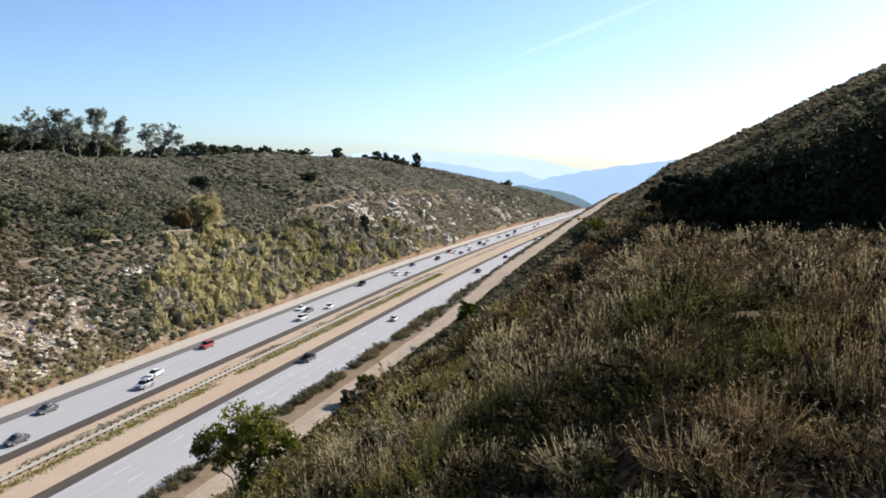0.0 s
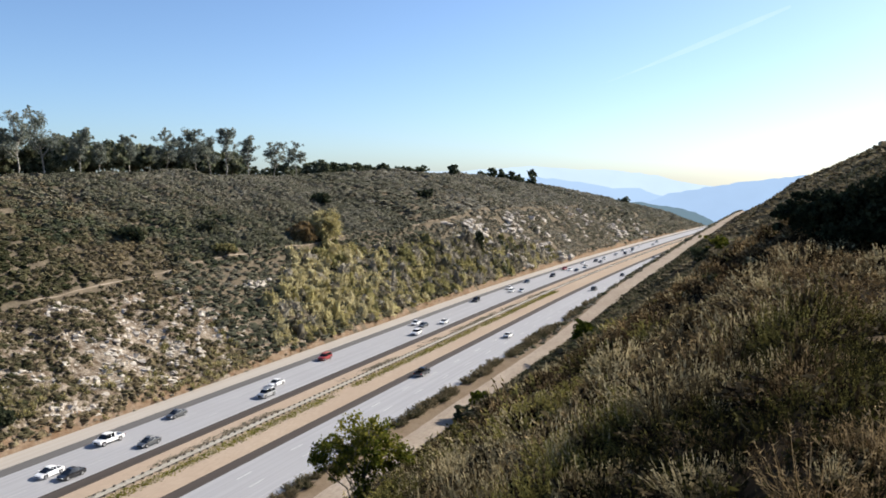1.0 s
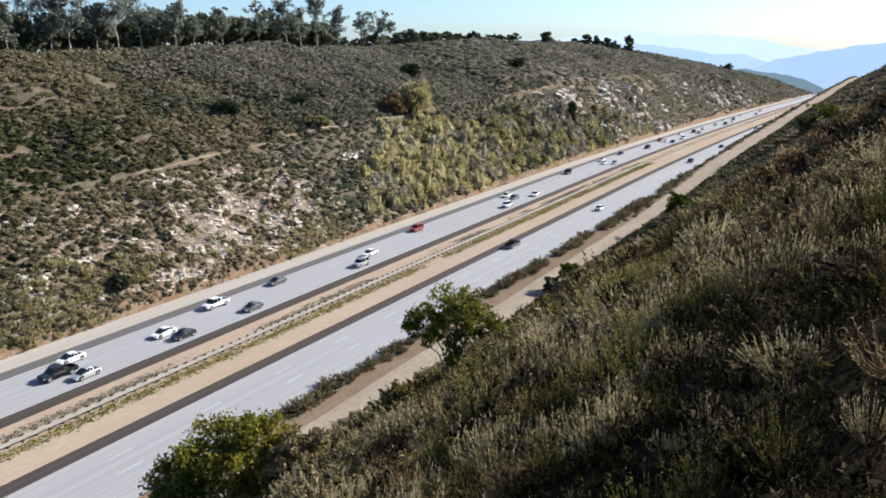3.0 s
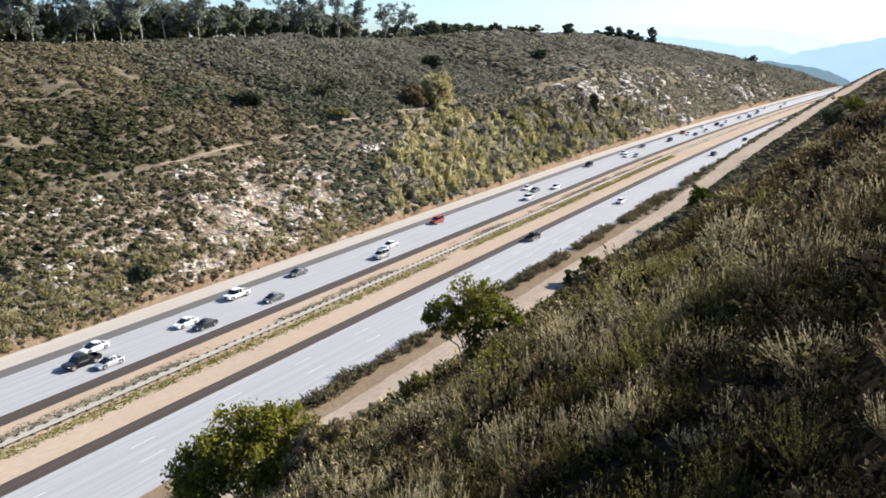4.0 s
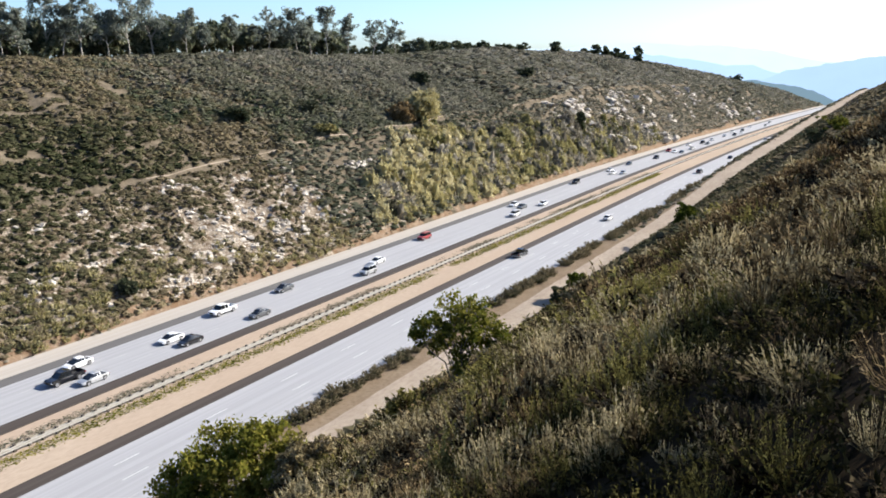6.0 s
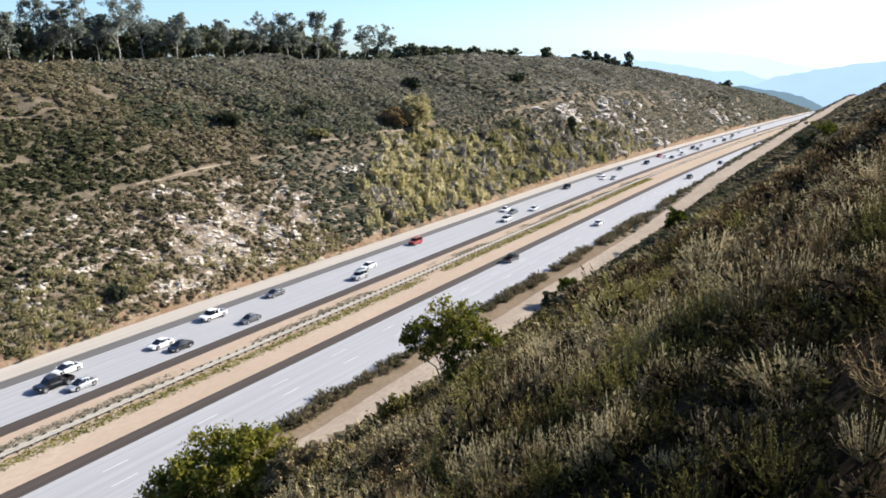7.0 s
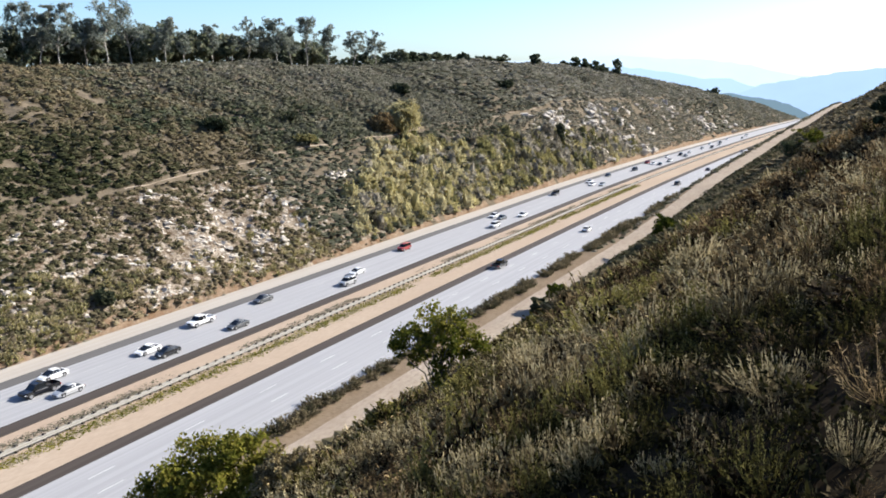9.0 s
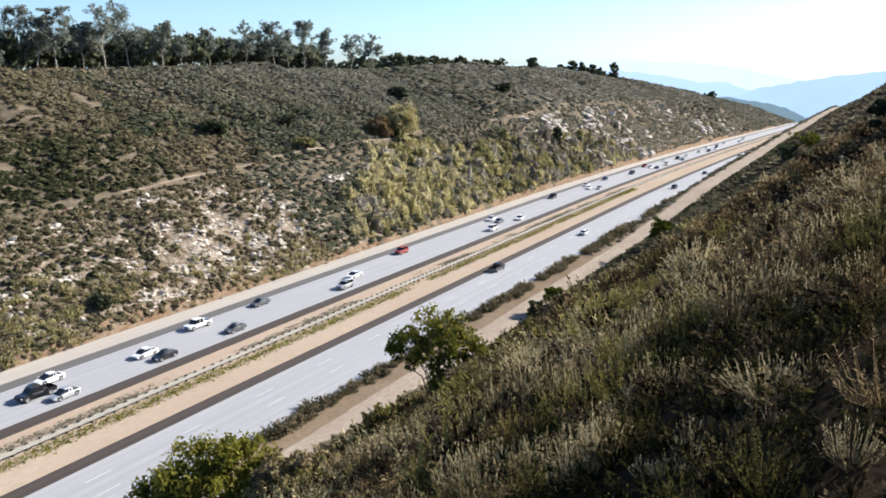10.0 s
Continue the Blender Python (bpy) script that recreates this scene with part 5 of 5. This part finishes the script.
def ridge_hedge():
    rng = np.random.default_rng(66)
    x, y = jittered(-258, -234, 90, 620, 2.6, rng)
    keep = rng.uniform(size=len(x)) < 0.9
    x, y = x[keep], y[keep]
    s = rng.uniform(1.7, 2.8, len(x))
    scatter("undergrowth", FORM_MED, on_ground(x, y, 0.2), s, np.clip(0.2 + rng.normal(0, 0.08, len(x)), 0, 0.5), M_SCRUB, "dark undergrowth beneath the ridge trees", "undergrowth", seed=67, height=s * rng.uniform(0.9, 1.5, len(x)))


row_trees()
ridge_hedge()


def sumac(name, x, y, lobes, label, category, seed, tone, leaves, leaf):
    """A many-stemmed sumac: a stem to each lobe of the crown (offset, height, radius), twigs, and leaves in sprays that leave gaps."""
    rng = np.random.default_rng(seed)
    V, Fc, cen, tones = [], [], [], []
    for dx, dy, z, r in lobes:
        c = np.array([dx, dy, z])
        foot = np.array([dx * 0.10, dy * 0.10, -0.5]) + rng.normal(size=3) * (0.12, 0.12, 0)
        bend = np.array([dx * 0.28, dy * 0.28, z * 0.45]) + rng.normal(size=3) * 0.12
        tube([foot, (foot + bend) / 2 + rng.normal(size=3) * 0.06, bend, (bend + c) / 2 + rng.normal(size=3) * 0.1, c], [0.065, 0.055, 0.045, 0.03, 0.012], 6, V, Fc)
        own = rng.normal(0, 0.10)
        for _ in range(16):
            d = rng.normal(size=3) + (0, 0, 0.35)
            d /= np.linalg.norm(d)
            e = c + d * r * rng.uniform(0.6, 1.25)
            tube([c - (0, 0, 0.3 * r), (c + e) / 2 + (0, 0, 0.05), e], [0.018, 0.012, 0.005], 4, V, Fc)
            n = leaves // 16
            cen.append(e + rng.normal(size=(n, 3)) * r * (0.24, 0.24, 0.20))
            tones.append(np.full(n, tone + own + rng.normal(0, 0.10)))
    tm = build_mesh("trunk", np.array(V), np.array(Fc))
    tm.polygons.foreach_set("use_smooth", np.ones(len(Fc), bool))
    v, f = tri_cloud(np.concatenate(cen), leaf * 1.5, rng, up=0.4)
    cm = build_mesh("crown", v, f)
    at = cm.attributes.new("tone", 'FLOAT', 'POINT')
    at.data.foreach_set("value", np.repeat(np.concatenate(tones), 3).astype(np.float32))
    t = thing(name, (x, y, float(ground_z(x, y)) - 0.05), label, category, rz=math.degrees(math.atan2(-x, y)))
    part("trunk", tm, M_GREYBARK, t)
    part("crown", cm, M_GREEN, t)
    return t


def single_bushes():
    # the two near ones that stand out of the bank
    x, y = bearing(28.6, 48)
    sumac("sumac_tree", x, y, [(-2.2, 0.3, 3.6, 0.75), (-1.5, -0.6, 4.0, 0.7), (-2.6, 0.2, 2.9, 0.5), (-0.5, 0.5, 4.7, 0.85), (0.4, -0.4, 4.9, 0.8), (1.1, 0.6, 4.3, 0.8), (1.8, -0.2, 3.7, 0.7), (0.2, 0.9, 4.1, 0.8),
                              (2.4, 0.3, 3.1, 0.55), (0.8, -0.9, 3.8, 0.7), (-0.9, -0.3, 3.4, 0.6), (1.5, 0.9, 2.6, 0.5), (-0.4, 0.1, 2.5, 0.7), (0.8, 0.3, 2.3, 0.7), (-1.3, 0.5, 2.4, 0.55), (0.1, -0.5, 1.5, 0.5)], "many-stemmed sumac with olive-green leaves and bare lower stems", "tree", 201, 0.58, 420, 0.105)
    x, y = bearing(44.6, 40)
    sumac("sumac_bush", x, y, [(-3.2, 0.2, 2.6, 1.0), (-2.2, -0.8, 3.6, 1.0), (-1.0, 0.4, 4.3, 1.05), (0.2, -0.5, 4.8, 1.0), (1.4, 0.5, 4.3, 1.0), (2.4, -0.3, 3.6, 0.95), (3.1, 0.4, 2.7, 0.9), (0.4, 1.2, 3.4, 1.1), (-1.6, 1.3, 2.8, 1.0),
                              (-0.4, -1.6, 3.4, 1.1), (1.2, -1.5, 2.9, 1.0), (-2.4, -1.2, 2.2, 1.0), (2.2, 1.0, 2.0, 0.9), (0.2, -2.0, 2.0, 1.0), (-3.4, 0.6, 1.5, 0.8)], "broad bright green sumac bush on the bank", "bush", 202, 0.78, 1150, 0.115)
    x, y = bearing(40.6, 38)
    tree("dry_bush", x, y, 3.1, 1.5, "grey half-dry bush with thin twigs", "bush", 203, M_SAGE, M_GREYBARK, tone=0.62, trunk=0.2, limbs=30, clumps=120, leaves=60, leaf=0.12, clump_r=0.11, stems=9, girth=0.012, low=0.1)
    x, y = bearing(49.5, 44)
    tree("dry_bush", x, y, 3.6, 2.0, "grey-brown half-dry bush beside the green sumac", "bush", 204, M_SAGE, M_GREYBARK, tone=0.55, trunk=0.2, limbs=24, clumps=50, leaves=40, leaf=0.15, clump_r=0.12, stems=8, girth=0.012, low=0.1)
    for k, (px, py, h, sp, lm, tn, lab) in enumerate([
            (-47.4, 202.7, 4.6, 3.4, M_GREEN, 0.2, "dark green sumac bush above the dirt trail"),
            (-54.0, 146.5, 3.8, 2.6, M_GREEN, 0.3, "olive-green sumac bush above the dirt trail"),
            (-56.3, 143.0, 2.6, 2.0, M_SCRUB, 0.1, "low dark bush above the dirt trail"),
            (-24.8, 331.0, 6.0, 7.0, M_GREEN, 0.55, "bright green bush on the far bank"),
            (-33.0, 330.0, 6.5, 5.0, M_SCRUB, 0.05, "dark evergreen bush on the far bank")]):
        tree("sumac_bush", px, py, h, sp, lab, "bush", 210 + k, lm, M_GREYBARK, tone=tn, trunk=0.15, limbs=18, clumps=60, leaves=40, leaf=0.42, clump_r=0.16, stems=5, girth=0.014, low=0.08)
    for k, (px, py, h, sp, lm, tn, lab) in enumerate([
            (-150.5, 250.0, 10.5, 6.6, M_YELLOW, 0.78, "large autumn-yellow bush above the footpath"),
            (-153.0, 240.5, 6.4, 4.6, M_RUST, 0.60, "grey leafless thicket beside the yellow bush"),
            (-164.2, 172.5, 3.6, 4.2, M_SCRUB, 0.02, "dark evergreen bush on the hillside"),
            (-176.4, 290.5, 4.0, 4.0, M_SCRUB, 0.03, "small dark evergreen bush on the hillside"),
            (-171.6, 382.7, 4.6, 4.4, M_SCRUB, 0.03, "round dark evergreen bush on the hillside"),
            (-165.0, 205.0, 2.6, 4.4, M_SCRUB, 0.22, "spreading green bush on the hillside"),
            (-152.5, 197.0, 2.0, 4.0, M_YELLOW, 0.45, "patch of yellow-green bush by the footpath"),
            (-124.0, 187.6, 3.0, 2.2, M_SCRUB, 0.5, "brown dry bush near the cutting's foot"),
            (-123.0, 99.0, 2.4, 1.8, M_SCRUB, 0.12, "dark bush near the cutting's foot"),
            (-132.6, 357.3, 8.0, 2.0, M_SCRUB, 0.1, "dark upright bush among pale rocks"),
            (-136.0, 350.0, 6.0, 3.5, M_SCRUB, 0.85, "pale plumed bush among rocks")]):
        tree("hillside_bush", px, py, h, sp, lab, "bush", 230 + k, lm, M_GREYBARK, tone=tn, trunk=0.12, limbs=16, clumps=240 if k < 2 else 80, leaves=40, leaf=0.50, clump_r=0.17, stems=5, girth=0.012, low=0.06)
    # an unseen oak, added out of view to shade the spur
    for k, (px, py, h, sp) in enumerate([(5.6, 7.2, 4.2, 1.6)]):
        tree("oak_tree", px, py, h, sp, "unseen dark oak added to shade the spur", "tree", 280 + k, M_OAK, M_GREYBARK, tone=0.35, trunk=0.15,
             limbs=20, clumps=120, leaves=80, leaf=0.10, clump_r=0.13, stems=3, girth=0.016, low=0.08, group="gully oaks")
    # shaded thicket in the gully beyond the spur
    for k, (az, d, h, sp) in enumerate([(-1.2, 52, -2.2, 2.6), (-3.4, 50, -0.9, 2.8), (-5.6, 49, 0.2, 3.0), (-8.0, 46, 0.9, 3.0), (-10.4, 43, 2.2, 3.0), (-12.8, 40, 4.4, 3.0), (-15.6, 38, 6.0, 3.2), (-19, 37, 7.0, 3.6)]):
        x, y = bearing(az, d)
        h = max(2.2, EYE + d * math.tan(radians(h)) - float(ground_z(x, y)))
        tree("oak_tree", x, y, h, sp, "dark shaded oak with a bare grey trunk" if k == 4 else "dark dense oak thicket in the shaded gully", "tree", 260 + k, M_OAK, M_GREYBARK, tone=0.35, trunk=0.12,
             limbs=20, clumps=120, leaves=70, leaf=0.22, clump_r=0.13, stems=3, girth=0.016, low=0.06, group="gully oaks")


single_bushes()


# ---- roadside bushes along the verge ----
def verge_bushes():
    rng = np.random.default_rng(61)
    meshes = []
    for k in range(6):
        v, f, own = feather_plant(64, 16, rng, 0.95, 1.0, 0.012, 0.20, 0.10, sprawl=0.9, up=0.4, bare_foot=0.05)
        me = build_mesh("roadside_bush", v, f)
        at = me.attributes.new("tone", 'FLOAT', 'POINT')
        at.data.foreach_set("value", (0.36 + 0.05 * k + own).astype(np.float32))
        me.materials.append(M_BANK)
        meshes.append(me)
    y = 58.0
    k = 0
    while y < 330:
        x = -66.3 + rng.normal(0, 0.5)
        s = rng.uniform(0.7, 1.5) * (1 + y / 400)
        if vnoise(y / 11.0, 0.0, 64) > -0.35:
            o = new("roadside_bush", meshes[rng.integers(0, 6)])
            o.matrix_basis = pose(x, y, float(ground_z(x, y)) - 0.05, 0, 0, rng.uniform(0, 360)) @ Matrix.Diagonal((s * 1.15, s * 1.3, s, 1))
            tagged(o, "low brown-green bush on the verge between road and trail", "bush", "roadside bushes")
        y += rng.uniform(1.1, 2.4) + 0.003 * y
    x, yy = jittered(-67.1, -62.8, 200, 1150, 1.7, rng)
    scatter("roadside_scrub", FORM_MED, on_ground(x, yy, 0.05), rng.uniform(0.8, 1.6, len(x)) * np.clip(0.55 + (yy - 200) / 200, 0.55, 1.7), np.clip(0.40 + rng.normal(0, 0.14, len(x)), 0, 1), M_SCRUB, "brown-green scrub along the far verge", seed=19)


verge_bushes()


# ---- rocks on the cutting ----
def boulder(rng, size):
    bm = bmesh.new()
    bmesh.ops.create_icosphere(bm, subdivisions=1, radius=1)
    v = np.array([q.co[:] for q in bm.verts]) * rng.uniform(0.5, 1.35, (len(bm.verts), 1)) * size * np.array([1.0, 1.35, 0.6])
    v = v + rng.normal(0, 0.14, v.shape) * size
    f = np.array([[q.index for q in p.verts] for p in bm.faces])
    bm.free()
    return v, f


def rocks():
    rng = np.random.default_rng(71)
    forms = [boulder(rng, 1.0) for _ in range(8)]
    stones = [build_mesh("boulder", *boulder(rng, 1.0)) for _ in range(6)]
    for me in stones:
        me.materials.append(M_ROCK)
    # loose pale rock on the broken part of the cutting
    x, y = jittered(-147, TOE - 1.5, 75, 172, 0.75, rng)
    w = fbm(x / 3.2, y / 4.5, 33, 3) + 0.35 * smooth(-146, -134, x) - 0.45 * smooth(-123, -119, x) - 0.5 * (1 - smooth(88, 124, y))
    keep = (w > 0.32) & (rng.uniform(size=len(x)) < 0.85)
    x, y = x[keep], y[keep]
    scatter("rocks", forms, on_ground(x, y, 0.12), 0.2 + 0.75 * rng.uniform(0, 1, len(x)) ** 3, np.zeros(len(x)), M_ROCK, "pale broken sandstone scattered on the cutting", "rocks", seed=23)
    x, y = jittered(-148, TOE - 2, 345, 800, 2.4, rng)
    keep = (fbm(x / 9, y / 16, 35, 3) > 0.30 - 0.25 * (y < 480)) & (rng.uniform(size=len(x)) < 0.42)
    x, y = x[keep], y[keep]
    scatter("rocks", forms, on_ground(x, y, 0.2), 0.9 + 1.9 * rng.uniform(0, 1, len(x)) ** 2, np.zeros(len(x)), M_ROCK, "pale rocks showing through the far cutting", "rocks", seed=24)
    for k, (px, py, n, s) in enumerate([(-138.7, 369.7, 16, 2.2), (-143, 378, 12, 1.9), (-140.8, 430.1, 16, 2.3), (-137, 420, 12, 2.0), (-122.8, 453.3, 8, 2.6), (-126, 440, 10, 1.9), (-126, 655.9, 14, 3.2), (-131, 640, 12, 2.8),
                                        (-137.2, 586.7, 9, 1.8), (-124, 740, 8, 2.4), (-139.2, 196.6, 12, 1.0), (-139.6, 191, 9, 0.9), (-125.5, 152.1, 12, 0.75), (-128, 147, 10, 0.65), (-124, 143, 9, 0.6), (-121.0, 262, 7, 0.9), (-120.8, 300, 6, 1.0)]):
        g = thing("rock_outcrop", (px, py, float(ground_z(px, py))), "pale weathered sandstone outcrop on the cutting", "rock", "outcrops")
        for _ in range(n + (n // 2 if py > 350 else 0)):
            r = s * rng.uniform(0.4, 1.15)
            ox, oy = min(rng.normal(0, s * 1.1), TOE - 0.8 - px), rng.normal(0, s * 2.2)
            o = part("boulder", stones[rng.integers(0, len(stones))], None, g)
            oz = float(ground_z(px + ox, py + oy)) - float(ground_z(px, py)) + 0.35 * r
            o.matrix_basis = pose(ox, oy, oz, rng.uniform(-20, 20), rng.uniform(-20, 20), rng.uniform(0, 360)) @ Matrix.Scale(r, 4)


rocks()


# ---- sky trail of an aircraft, and roofs on the hill ----
def contrail():
    m, t, out = nodes_of("contrail_vapour")
    n = noise_tex(t, tex_coord(t), 0.01, 5)
    # the vapour glows by itself: its sunlit white is put in as emission
    e = t.nodes.new("ShaderNodeEmission")
    e.inputs["Color"].default_value = (1, 1, 1, 1)
    e.inputs["Strength"].default_value = 0.9
    tr = t.nodes.new("ShaderNodeBsdfTransparent")
    mx = t.nodes.new("ShaderNodeMixShader")
    f = t.nodes.new("ShaderNodeMath")
    f.operation = 'MULTIPLY'
    t.links.new(n, f.inputs[0])
    f.inputs[1].default_value = 0.13
    t.links.new(f.outputs[0], mx.inputs[0])
    t.links.new(tr.outputs[0], mx.inputs[1])
    t.links.new(e.outputs[0], mx.inputs[2])
    t.links.new(mx.outputs[0], out.inputs["Surface"])
    V, F, n_seg = [], [], 24
    for i in range(n_seg + 1):
        k = i / n_seg
        az, el = 0.6 + (11.8 - 0.6) * k, 10.6 + (6.4 - 10.6) * k
        w = 0.16 * math.sin(math.pi * min(1, k + 0.12)) + 0.02
        for s in (-1, 1):
            a, b = radians(az + s * w * 0.3), radians(el + s * w)
            V.append((-math.sin(a) * math.cos(b) * 4200, math.cos(a) * math.cos(b) * 4200, EYE + math.sin(b) * 4200))
    for i in range(n_seg):
        F.append((2 * i, 2 * i + 1, 2 * i + 3, 2 * i + 2))
    me = build_mesh("contrail", np.array(V), np.array(F))
    me.materials.append(m)
    tagged(new("contrail", me), "thin white aircraft trail fading in the sky", "contrail", kind="structure")


contrail()
M_WALL = plain_mat("pale_house_wall", (0.418, 0.380, 0.334), 0.9, vary=0.1)
M_ROOF = plain_mat("brown_roof_tiles", (0.152, 0.099, 0.076), 0.9, vary=0.3)


def hill_house(az, dist, w):
    x, y = bearing(az, dist)
    h = thing("house", (x, y, float(ground_z(x, y)) + 0.2), "small pale house with a low brown roof on the hill", "house", rz=30)
    part("wall", box_mesh("wall", -w / 2, w / 2, -w * 0.4, w * 0.4, -2.0, 2.8, 0.03), M_WALL, h)
    bm = bmesh.new()
    vs = [bm.verts.new(p) for p in ((-w * .56, -w * .46, 2.8), (w * .56, -w * .46, 2.8), (w * .56, w * .46, 2.8), (-w * .56, w * .46, 2.8), (-w * .3, 0, 4.2), (w * .3, 0, 4.2))]
    for f in ((0, 1, 5, 4), (1, 2, 5), (2, 3, 4, 5), (3, 0, 4), (3, 2, 1, 0)):
        bm.faces.new([vs[i] for i in f])
    part("roof", bm_mesh("roof", bm), M_ROOF, h)
    for k in (-1, 1):
        wn_ = part("window", box_mesh("window", -0.7, 0.7, -0.04, 0.04, -0.5, 0.6, 0.02), M_GLASS, h)
        wn_.location = (k * w * 0.25, -w * 0.4 - 0.02, 1.5)


hill_house(-7.0, 900, 13.0)
hill_house(-4.9, 900, 8.0)
